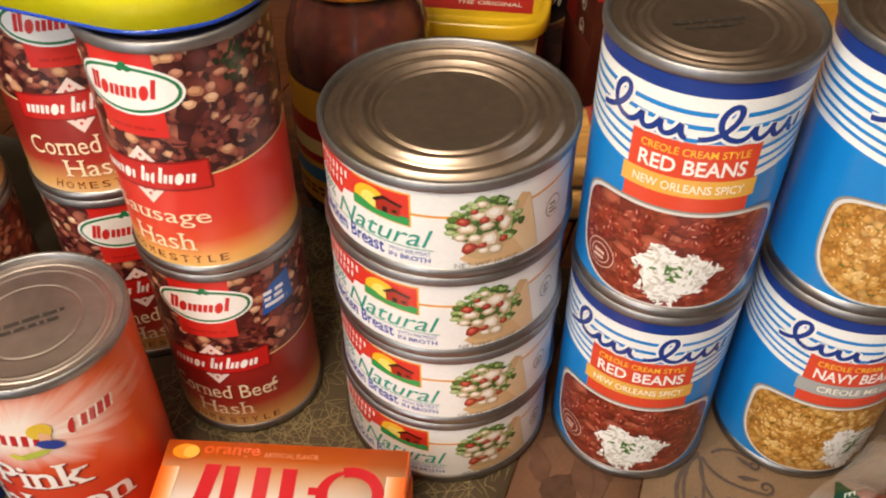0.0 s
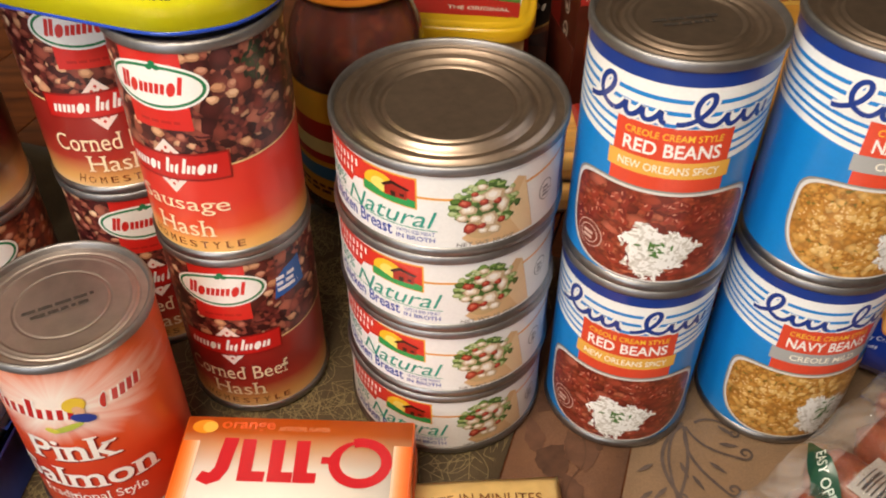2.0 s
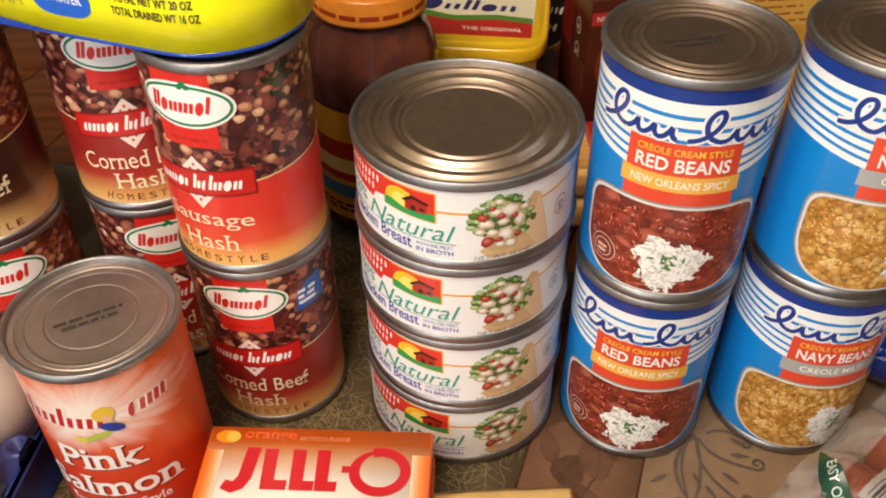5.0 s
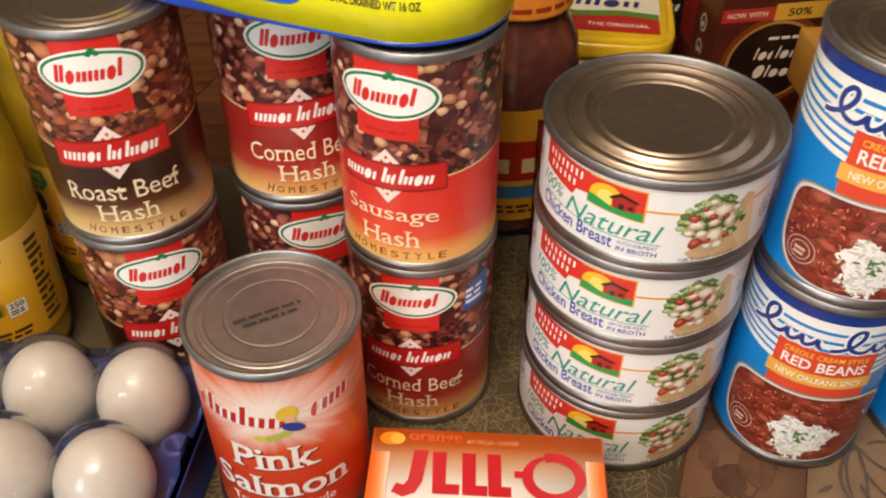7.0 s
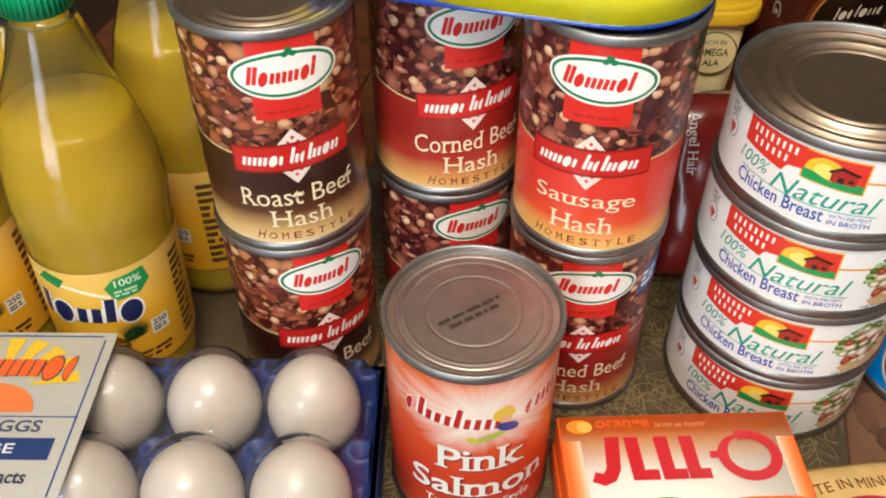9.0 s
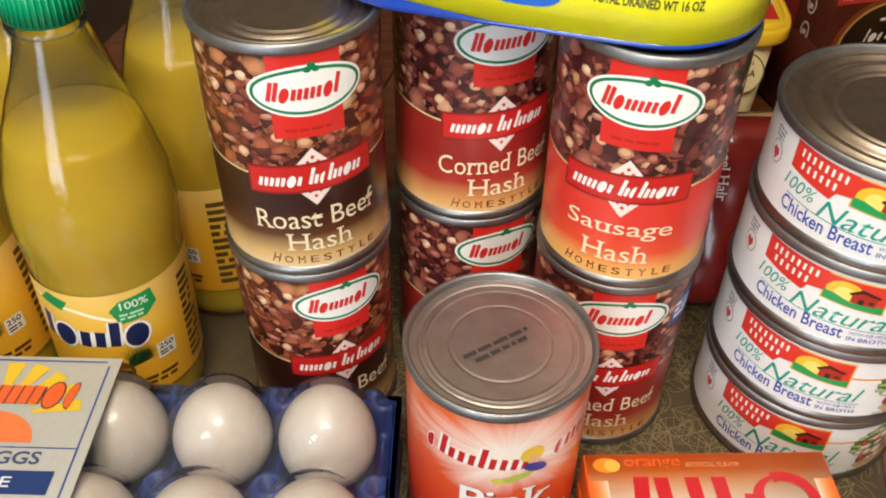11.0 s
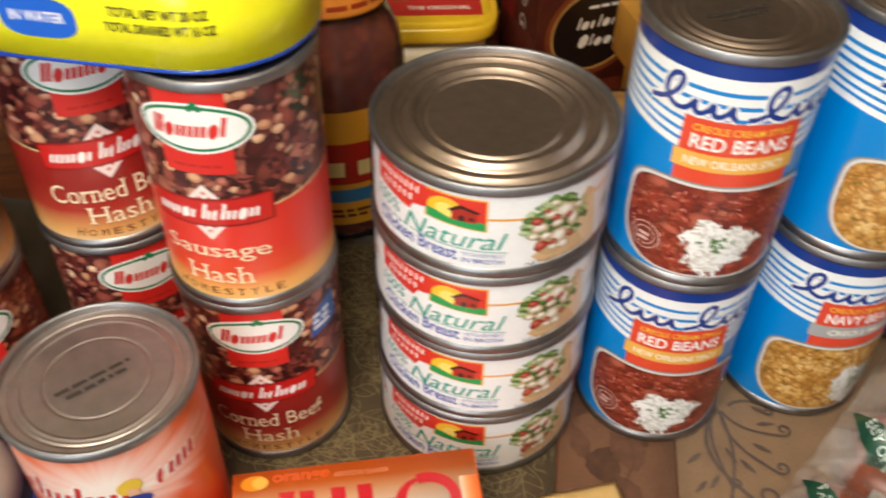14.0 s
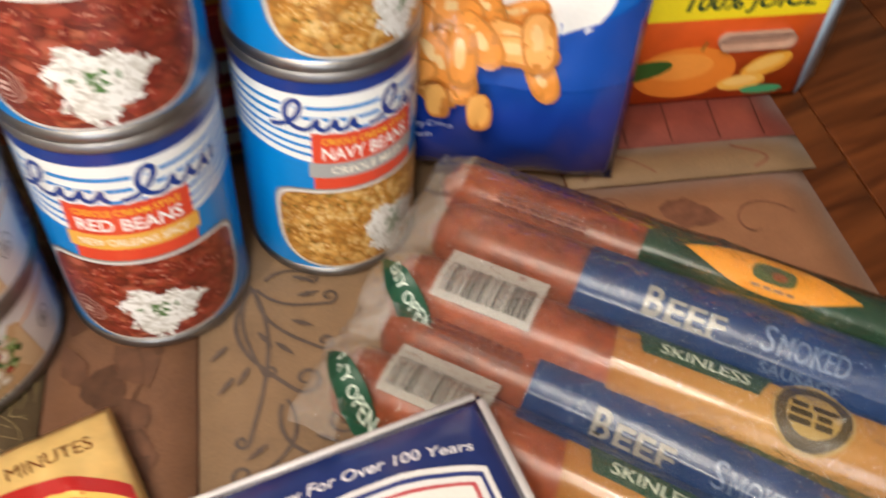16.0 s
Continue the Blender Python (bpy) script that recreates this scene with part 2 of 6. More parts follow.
def glyph(s, bold=0.0, shear=0.0, serif=False):
    """Triangles of a line of text, scaled to the unit square."""
    key = (s, bold, shear, serif)
    if key not in GLYPHS:
        cu = bpy.data.curves.new("text", "FONT")
        cu.body, cu.offset, cu.shear, cu.resolution_u = s, bold, shear, 3
        ob = new("text", cu)
        me = bpy.data.meshes.new_from_object(ob.evaluated_get(bpy.context.evaluated_depsgraph_get()))
        v = [tuple(p.co) for p in me.vertices]
        f = [tuple(p.vertices) for p in me.polygons]
        bpy.data.objects.remove(ob)
        bpy.data.curves.remove(cu)
        bpy.data.meshes.remove(me)
        if serif:
            stem_feet(v, f)
        x0, x1 = min(p[0] for p in v), max(p[0] for p in v)
        y0, y1 = min(p[1] for p in v), max(p[1] for p in v)
        GLYPHS[key] = ([((p[0] - x0) / (x1 - x0), (p[1] - y0) / (y1 - y0)) for p in v], f)
    return GLYPHS[key]


class Art:
    """A printed drawing: flat shapes in millimetres (u across, v up), laid in thin layers, then bent or placed."""

    def __init__(self):
        self.bits = []

    def poly(self, mat, pts, layer=0.0):
        self.bits.append((mat, [(u, v, layer) for u, v in pts], [tuple(range(len(pts)))]))
        return self

    def rect(self, mat, u0, v0, u1, v1, layer=0.0, slope=0.0):
        return self.poly(mat, [(u0, v0), (u1, v0 + slope * (u1 - u0)), (u1, v1 + slope * (u1 - u0)), (u0, v1)], layer)

    def oval(self, mat, u, v, a, b, layer=0.0, n=36, power=2.0, tilt=0.0):
        pts = []
        for i in range(n):
            t = 2 * math.pi * i / n
            c, s = math.cos(t), math.sin(t)
            x, y = a * math.copysign(abs(c) ** (2 / power), c), b * math.copysign(abs(s) ** (2 / power), s)
            pts.append((u + x * math.cos(tilt) - y * math.sin(tilt), v + x * math.sin(tilt) + y * math.cos(tilt)))
        return self.poly(mat, pts, layer)

    def text(self, mat, s, u0, v0, u1, v1, layer=1.0, bold=0.0, shear=0.0, slope=0.0, arc=0.0, serif=False):
        vs, fs = glyph(s, bold, shear, serif)
        uc, half = (u0 + u1) / 2, (u1 - u0) / 2
        self.bits.append((mat, [(u0 + x * (u1 - u0), v0 + y * (v1 - v0) + slope * (x * (u1 - u0)) + arc * ((u0 + x * (u1 - u0) - uc) / half) ** 2, layer) for x, y in vs], fs))
        return self

    def stroke(self, mat, line, width, layer=1.0, taper=False):
        pts, faces, n = [], [], len(line)
        for i, (u, v) in enumerate(line):
            a, b = line[max(0, i - 1)], line[min(n - 1, i + 1)]
            dx, dy = b[0] - a[0], b[1] - a[1]
            d = math.hypot(dx, dy) or 1
            w = width / 2 * (min(1, 4 * (1 - i / (n - 1)) + 0.25) if taper else 1)
            lift = layer + 0.8 * i / n
            pts += [(u - dy / d * w, v + dx / d * w, lift), (u + dy / d * w, v - dx / d * w, lift)]
            if i:
                faces.append((2 * i - 2, 2 * i - 1, 2 * i + 1, 2 * i))
        self.bits.append((mat, pts, faces))
        return self

    def bars(self, mat, u0, v0, u1, v1, rows, seed=1, layer=1.0, fill=0.6, slope=0.0):
        """Lines of writing too small to read, as plain bars."""
        rnd, h = random.Random(seed), (v1 - v0) / rows
        for r in range(rows):
            u, end = u0, u1 - rnd.random() * 0.15 * (u1 - u0)
            while u < end:
                w = min(end - u, (0.8 + rnd.random() * 2.2) * h)
                self.rect(mat, u, v0 + r * h + slope * (u - u0), u + w, v0 + r * h + h * fill + slope * (u - u0), layer, slope)
                u += w + 0.45 * h
        return self

    def marks(self, mat, seq, u0, v0, u1, v1, width, layer=1.0, slant=0.25, slope=0.0, low=0.6, under=None, grow=1.2):
        """A brand's mark as plain shapes of its rhythm and weight: T tall bar, i short bar, n two bars, m three, o disc, O tall disc, c half disc, w wave, L tall loop."""
        wide = {"T": 0.42, "i": 0.42, "o": 0.9, "O": 1.1, "n": 0.9, "m": 1.4, "c": 0.7, "w": 2.6, "L": 1.7, " ": 0.5}
        unit, x, h = (u1 - u0) / sum(wide[ch] for ch in seq), u0, v1 - v0
        lines, discs = [], []
        for ch in seq:
            w = wide[ch] * unit
            c, k, e = x + w / 2, h * low, width / 2
            if ch in "Tinm":
                top, many = (h if ch == "T" else k), {"n": 2, "m": 3}.get(ch, 1)
                for j in range(many):
                    b = x + w * (j + 0.5) / many
                    lines.append([(b, e), (b, top / 2), (b, top - e)])
            elif ch == "w":
                lines.append([(x + w * t + 0.05 * w * math.sin(6.283 * 3 * t), k / 2 - (k / 2 - e) * math.cos(6.283 * 3 * t)) for t in np.linspace(0, 1, 60)])
            elif ch == "L":
                lines.append([(x + w * t + 0.42 * w * math.sin(6.283 * t), h / 2 - (h / 2 - e) * math.cos(6.283 * t)) for t in np.linspace(0, 1, 40)])
            elif ch in "oOc":
                top, a = (h if ch == "O" else k), w * 0.40
                discs.append([(c + a * math.cos(t) * (0.2 if ch == "c" and math.cos(t) > 0 else 1), top / 2 + top / 2 * math.sin(t)) for t in np.linspace(0, 6.283, 18, endpoint=False)])
            x += w
        bend = lambda q: (q[0] + slant * q[1], v0 + q[1] + slope * (q[0] - u0))
        if under:
            for line in lines:
                self.stroke(under, [bend(q) for q in line], width + grow, layer - 0.9)
            for disc in discs:
                mu, mv = sum(q[0] for q in disc) / len(disc), sum(q[1] for q in disc) / len(disc)
                self.poly(under, [bend((mu + (q[0] - mu) * (1 + grow * 0.10), mv + (q[1] - mv) * (1 + grow * 0.07))) for q in disc], layer - 0.8)
        for line in lines:
            self.stroke(mat, [bend(q) for q in line], width, layer)
        for disc in discs:
            self.poly(mat, [bend(q) for q in disc], layer + 0.2)
        return self

    def mesh(self, place, step=None):
        """The drawing as one bmesh with its materials; place(u, v, w) gives the point in metres."""
        mats = []
        for m, _, _ in self.bits:
            if m not in mats:
                mats.append(m)
        whole = bmesh.new()
        for m, pts, faces in self.bits:
            bm = bmesh.new()
            vs = [bm.verts.new(p) for p in pts]
            for f in faces:
                if len(set(f)) > 2:
                    try:
                        bm.faces.new([vs[i] for i in f])
                    except ValueError:
                        pass
            if max(len(f) for f in faces) > 4:
                bmesh.ops.triangulate(bm, faces=bm.faces[:])
            if step:
                lo, hi = min(p[0] for p in pts), max(p[0] for p in pts)
                k = math.floor(lo / step) + 1
                while k * step < hi:
                    bmesh.ops.bisect_plane(bm, geom=bm.verts[:] + bm.edges[:] + bm.faces[:], plane_co=(k * step, 0, 0), plane_no=(1, 0, 0), dist=1e-5)
                    k += 1
            bm.normal_update()
            back = [f for f in bm.faces if f.normal.z < 0]
            if back:
                bmesh.ops.reverse_faces(bm, faces=back)
            bm.verts.index_update()
            idx = mats.index(m)
            made = [whole.verts.new(place(*v.co)) for v in bm.verts]
            for f in bm.faces:
                try:
                    g = whole.faces.new([made[v.index] for v in f.verts])
                    g.material_index = idx
                except ValueError:
                    pass
            bm.free()
        return whole, mats


LAYER = 0.00009


def wrapped(radius, turn=0.0):
    """Places a drawing round an upright cylinder; turn in degrees from the front (-y) towards +x."""
    a0 = radians(turn)
    return lambda u, v, w: ((radius + w * LAYER) * math.sin(u / 1000 / radius + a0), -(radius + w * LAYER) * math.cos(u / 1000 / radius + a0), v / 1000)


def flat(o, ex, ey, en):
    """Places a drawing on a plane with origin o, unit directions ex, ey and normal en."""
    o, ex, ey, en = Vector(o), Vector(ex), Vector(ey), Vector(en)
    return lambda u, v, w: tuple(o + ex * (u / 1000) + ey * (v / 1000) + en * (w * LAYER + 0.0001))


def printed(name, art, place, parent, label="", step=2.5):
    bm, mats = art.mesh(place, step)
    return part(name, bm, mats, parent, label)


# ---- tins ----
def tin(name, m, radius, height, rings, label, group, lid_mat=None, base_rings=True):
    """A tin can: seamed body, rolled rims and a pressed lid with rings; the paper label is added by its own function."""
    can = thing(name, m, label, "can", group)
    body = radius - 0.0013
    part("body", revolve([(0, 0.003), (body - 0.004, 0.003), (body - 0.002, 0.0008), (body, 0.0025), (body, height - 0.0025), (body - 0.001, height - 0.0008)]), STEEL, can)
    part("top_rim", revolve([(radius - 0.0022, height - 0.0052), (radius - 0.0012, height - 0.005), (radius - 0.0001, height - 0.0042), (radius, height - 0.0032), (radius, height - 0.0012), (radius - 0.0005, height - 0.0003), (radius - 0.0012, height), (radius - 0.002, height - 0.0003), (radius - 0.0025, height - 0.0012), (radius - 0.0028, height - 0.004)], 72), STEEL, can)
    part("bottom_rim", revolve([(radius - 0.0028, 0.003), (radius - 0.0024, 0.0006), (radius - 0.0012, 0.0), (radius - 0.0003, 0.0004), (radius, 0.0014), (radius, 0.0030), (radius - 0.0004, 0.0042), (radius - 0.0016, 0.005)], 72), SHADEDRIM, can)
    top = height - 0.0032
    prof = [(radius - 0.0018, top), (radius - 0.0034, top)]
    for r, dz, w in rings:
        prof += [(r + w * 1.25, top), (r + w, top), (r + w * 0.45, top + dz * 0.8), (r, top + dz), (r - w * 0.45, top + dz * 0.8), (r - w, top), (r - w * 1.25, top)]
    prof += [(0.008, top), (0.001, top), (0, top)]
    prof = [q for i, q in enumerate(prof) if all(q[0] < o[0] - 0.00005 for o in prof[:i])]
    part("lid", revolve(prof, 72), lid_mat or LID, can, "pressed steel lid with raised rings")
    return can, body + 0.0001


SMALL_RINGS = [(0.0312, 0.0010, 0.0013), (0.0268, -0.0014, 0.0016), (0.0222, 0.0009, 0.0014)]


def stencil(can, z, rows, turn, width=26):
    """The inked best-before code on a lid, in plain bars."""
    art = Art()
    for i in range(rows):
        art.bars(ink("3a332e", 0.5), -width / 2 + i * 3, -4 * i, width / 2 - i * 3, -4 * i + 2.4, 1, 5 + i, 1.0, 0.8)
    c, s = math.cos(radians(turn)), math.sin(radians(turn))
    printed("date_code", art, flat((0, 0, z), (c, s, 0), (-s, c, 0), (0, 0, 1)), can, "inked date code", None)["kind"] = "stuff"


HASH_TINS = {
    "sausage": ("Sausage", [(0, "f0c070"), (0.12, "f0b060"), (0.30, "e0502e"), (0.55, "da382a"), (1, "d83428")], HASH, "tin of sausage hash with bright red and cream label", (-22.8, 22.8)),
    "corned": ("Corned Beef", [(0, "e8c088"), (0.10, "e0a860"), (0.34, "a83226"), (0.6, "90221c"), (1, "96281f")], HASH, "tin of corned beef hash with dark red label", (-28, 28)),
    "roast": ("Roast Beef", [(0, "e8cc98"), (0.14, "d8b070"), (0.36, "5a3420"), (0.6, "33180f"), (1, "341a12")], ROASTHASH, "tin of roast beef hash with dark brown label", (-27, 27)),
}
FADES = {}


def hash_tin(kind, m, turn, patch=False):
    words, stops, photo, label, span = HASH_TINS[kind]
    can, r = tin("hash_tin", m, 0.0382, 0.1127, SMALL_RINGS, label, "hash tins")
    place = wrapped(r, turn)
    edge = math.pi * r * 1000
    if kind not in FADES:
        FADES[kind] = fade("hash_label_" + kind, stops, 0.005, 0.058)
    sheet = Art().rect(FADES[kind], -edge, 4.6, edge, 108.2)
    lab = printed("label", sheet, place, can)
    # photograph with a sagging lower edge
    low = [(u, 52 + 5.0 * (abs(u) / 60) ** 1.6) for u in np.linspace(-edge, edge, 49)]
    printed("food_photo", Art().poly(photo, low + [(edge, 108.2), (-edge, 108.2)], 0.8).stroke(ink("e8c88c"), low, 0.9, 1.4), place, lab, "printed photograph of diced hash")
    r_, dice = random.Random(17), Art()
    brown = kind == "roast"
    for i in range(125):
        u, v, t = r_.uniform(-edge, edge), r_.uniform(58.5, 106.5), r_.random() * 1.57
        cube = r_.random() < 0.5
        a, b = (r_.uniform(2.3, 3.7), r_.uniform(1.9, 2.9)) if cube else (r_.uniform(1.8, 4.8), r_.uniform(1.1, 2.3))
        k, n = 1.0 + 0.004 * i, 8 if cube else 9
        turns = [t + 6.283 * (j + r_.uniform(-0.26, 0.26)) / n for j in range(n)]
        rim = [(u + a * math.cos(g) * r_.uniform(0.82, 1.1), v + b * math.sin(g) * r_.uniform(0.82, 1.1)) for g in turns]
        if cube:
            tone = r_.choice([("e6be98", "cc9c78"), ("d8a880", "b8845f"), ("f0d0aa", "d8ac86"), ("cc966e", "aa7453")])
        else:
            tone = r_.choice([("a8624e", "884636"), ("bc7862", "985646"), ("8a4a3a", "642c24"), ("cc947a", "aa7058")] + ([("b8743c", "7a4420")] if brown else [("84403a", "481a1a")]))
        dx, dy = r_.uniform(-0.5, 0.5), r_.uniform(0.2, 0.6)
        dice.poly(ink(tone[1]), rim, k)
        dice.poly(ink(tone[0]), [(u + dx + (x - u) * 0.66, v + dy + (y - v) * 0.6) for x, y in rim], k + 0.25)
    printed("potato_print", dice, place, lab, "printed diced potato")["kind"] = "stuff"
    if kind == "sausage":
        sprig = Art()
        for i in range(26):
            sprig.oval(ink(r_.choice(["122414", "1c3218", "283f20"])), 44 + r_.gauss(0, 3.0), 98 + r_.gauss(0, 5.5), 1.9, 1.0, 2.0 + 0.05 * i, 8, 2, r_.random() * 3)
        printed("parsley_print", sprig, place, lab, "printed dark green parsley")["kind"] = "stuff"
    red = ink("d32a22")
    emb = Art().rect(red, -13.5, 72, 14.5, 108.2, 2.2)
    emb.oval(ink("f4f2ec"), 1, 92.5, 23, 11, 2.6, 44).oval(ink("1f7a4a"), 1, 92.5, 21.8, 9.9, 3.4, 44).oval(ink("f4f2ec"), 1, 92.5, 20.4, 8.6, 4.2, 44)
    emb.marks(red, "TTonmoT", -15.5, 88, 12.5, 98, 1.75, 5.0, 0.22, 0.02, 0.66)
    for du, dv in ((-1.6, 0), (1.6, 0), (0, 1.7)):
        emb.oval(ink("1f7a4a"), 3 + du, 101.5 + dv, 1.5, 1.3, 5.0, 12)
    emb.bars(ink("b52019"), -9, 75, 10, 77.2, 1, 3, 2.6)
    printed("emblem", emb, place, lab, "red panel with green-edged white oval")
    dia = Art().poly(ink("f0dcd2"), [(0, 67), (12.5, 53), (0, 38.5), (-12.5, 53)], 2.6)
    for i in range(-6, 7):
        for j in range(-6, 7):
            u, v = (i - j) * 1.05, 53 + (i + j) * 1.2
            if i % 2 == 0 and j % 2 == 0 and abs(u) / 12.5 + abs(v - 53) / 14 < 0.9:
                dia.poly(ink("c8473c"), [(u, v - 1.1), (u + 0.95, v), (u, v + 1.1), (u - 0.95, v)], 3.4)
    printed("gingham_diamond", dia, place, lab)
    ban = Art().poly(ink("8e1712"), [(-27, 44.5), (26.5, 47), (27, 61.5), (-27, 58.5)], 4.2).poly(ink("c4201b"), [(-26, 45.6), (25.7, 48), (26, 60.4), (-26, 57.4)], 5.0)
    ban.marks(ink("f6f0e8"), "mnoi TicTnon", -23.5, 48.0, 20, 57.4, 1.45, 5.9, 0.25, 0.045, 0.62)
    printed("banner", ban, place, lab, "red ribbon banner with white lettering shape")
    cream = ink("f3dfb8")
    title = Art().text(cream, words, span[0], 26.4, span[1], 36.4, 4.4, 0.0, 0, 0.02, -0.6, True)
    title.text(cream, "Hash", -14.5, 14.4, 14.5, 23.8, 4.4, 0.0, 0, 0, 0, True)
    dark = ink("7a3a1c")
    for i, ch in enumerate("HOMESTYLE"):
        u = -22 + i * 5.6
        title.text(dark, ch, u, 7.2 - 0.0, u + (3.6 if i else 4.6), 11.0 + (1.2 if i == 0 else 0), 2.0, 0.0, 0.0 if i else 0.4, 0, 0, i > 0)
    printed("title", title, place, lab, "cream lettering")
    if patch:
        blue = Art().poly(ink("2360b0"), [(27, 80), (46, 82), (44, 100), (34, 97), (29, 92)], 2.2)
        blue.bars(ink("eef2fa"), 29, 84, 42, 95, 3, 8, 3.2)
        printed("blue_flag", blue, place, lab, "blue printed flag with white writing")
    return can


def bean_tin(kind, m, turn):
    red = kind == "red"
    can, r = tin("bean_tin", m, 0.0394, 0.1155, SMALL_RINGS, ("tin of red beans" if red else "tin of navy beans") + " with blue and white striped label", "bean tins")
    place = wrapped(r, turn)
    edge = math.pi * r * 1000
    blue, deep = ink("1783cf"), ink("163788")
    lab = printed("label", Art().rect(blue, -edge, 4.8, edge, 111), place, can, "bright blue paper label")
    sway = lambda v, k=0.0: [(u, v + 7.5 * (1 - math.cos(min(abs(u), 62) / 62 * math.pi)) * 0.5 * (1 if k == 0 else k)) for u in np.linspace(-edge, edge, 61)]
    st = Art().poly(ink("f1f1ee"), [(u, v - 2) for u, v in sway(70)] + [(edge, 106), (-edge, 106)], 0.8)
    st.rect(deep, -edge, 104.5, edge, 111, 1.6)
    for v, w in ((72.0, 1.5), (76.5, 1.5), (81.5, 1.6), (87.0, 1.7), (92.5, 1.8), (98.0, 1.8)):
        k = (104 - v) / 32
        st.stroke(blue, sway(v, k), w, 1.6)
    printed("stripes", st, place, lab, "white field with thin blue stripes")
    pan = Art().rect(ink("dc4a2e"), -23.5, 50, 23.5, 86, 3.6)
    pan.rect(ink("e8b04c" if red else "a7a7a4"), -25.2, 62.4, 25.2, 70.4, 4.6)
    pan.text(ink("f2c43c"), "CREOLE CREAM STYLE", -19.5, 80.2, 19.5, 83.4, 4.6, 0.01)
    pan.text(ink("f6f1ea"), "RED BEANS" if red else "NAVY BEANS", -19.5, 72.2, 19.5, 78.8, 4.6, 0.02)
    pan.text(ink("f6efdc"), "NEW ORLEANS SPICY" if red else "CREOLE MILD", -20.5 if red else -16, 64.4, 20.5 if red else 16, 68.2, 5.6, 0.01)
    printed("name_panel", pan, place, lab, "red panel with white and yellow lettering")
    brand = Art().marks(deep, "Lw Lwi", -40, 87, 38, 103, 2.2, 7.6, 0.28, 0.0, 0.46, ink("f1f1ee"), 2.2)
    printed("brand_mark", brand, place, lab, "dark blue looping brand shape")
    bowl = Art()
    bowl.poly(ink("8f8d88"), bowl_line(42.5, 56.0, 5.2), 4.6).poly(ink("d8d6d0"), bowl_line(41.6, 55.1, 5.7), 5.4)
    bowl.poly(REDBEANS if red else NAVYBEANS, bowl_line(40.2, 53.8, 6.6), 6.2)
    printed("bowl_photo", bowl, place, lab, "printed photograph of a bowl of beans")
    rnd, rice = random.Random(11), Art()
    beans = Art()
    for i in range(120 if red else 230):
        a, d = rnd.random() * 6.283, math.sqrt(rnd.random())
        u, v = 37 * d * math.cos(a), 31 + 20.5 * d * math.sin(a)
        big, thin = (2.5, 1.5) if red else (1.9, 1.35)
        k, tilt = 6.45 + 0.5 * rnd.random(), rnd.random() * 3.14
        beans.oval(ink(rnd.choice(["702016", "862e1e", "983a28", "7a2616"]) if red else rnd.choice(["d2a254", "c08a3c", "dcb46c", "b67e34"])), u, v, big * rnd.uniform(0.8, 1.15), thin, k, 12, 2.2, tilt)
        beans.oval(ink(rnd.choice(["c47a64", "b0604a", "d09078"]) if red else "e8cc94"), u - 0.5, v + thin * 0.42, big * 0.42, thin * 0.22, k + 0.35, 8, 2, tilt)
    printed("bean_picture", beans, place, lab, "printed cooked beans")["kind"] = "stuff"
    cu = 2.0 if red else 12.0
    heap = [(cu + (14 + 2.2 * math.sin(3 * a + 1) + 1.2 * math.sin(8 * a)) * math.cos(a), 23.5 + (12.2 + 1.8 * math.sin(3 * a + 1) + 1.0 * math.sin(7 * a)) * math.sin(a)) for a in np.linspace(0, 6.283, 48, endpoint=False)]
    rice.poly(ink("dcd8ce"), heap, 7.7)
    for i in range(330):
        a, d = rnd.random() * 6.283, math.sqrt(rnd.random())
        lump = 1 + 0.18 * math.sin(3 * a + 1) + 0.12 * math.sin(7 * a)
        u, v = cu + 15 * lump * d * math.cos(a), 23.5 + 13.5 * lump * d * math.sin(a)
        rice.oval(ink("f4f2ec" if rnd.random() < 0.75 else "cdc8bc"), u, v, 1.8, 0.66, 8.2 + rnd.random() * 2, 8, 2, rnd.random() * 3.14)
    for i in range(14):
        rice.oval(ink("4f7a34"), cu + rnd.gauss(0, 3.2), 25 + rnd.gauss(0, 3.0), 1.7, 0.6, 10.6 + rnd.random(), 8, 2, rnd.random() * 3.14)
    printed("rice_photo", rice, place, lab, "white rice with green chives")
    if red:
        seal = Art()
        for rr, c in ((7.2, "c9a89a"), (6.7, "7a3020"), (4.9, "c9a89a"), (4.4, "7a3020")):
            seal.oval(ink(c), -29, 21, rr, rr, 7.0 + (7.2 - rr), 24)
        seal.bars(ink("d0b0a2"), -32, 18.5, -26, 23.5, 2, 3, 10.2)
        printed("round_seal", seal, place, lab)
    return can


def bowl_line(half, top, low):
    """The outline of a bowl seen from the side: a broad flat brim over a rounded base."""
    pts, mid = [], low + (top - low) * 0.58
    for i in range(80):
        t = 2 * math.pi * i / 80
        c, s = math.cos(t), math.sin(t)
        if s > 0:
            pts.append((half * math.copysign(abs(c) ** 0.34, c), mid + (top - mid) * s ** 0.42))
        else:
            pts.append((half * math.copysign(abs(c) ** 0.48, c), mid - (mid - low) * abs(s) ** 0.80))
    return pts


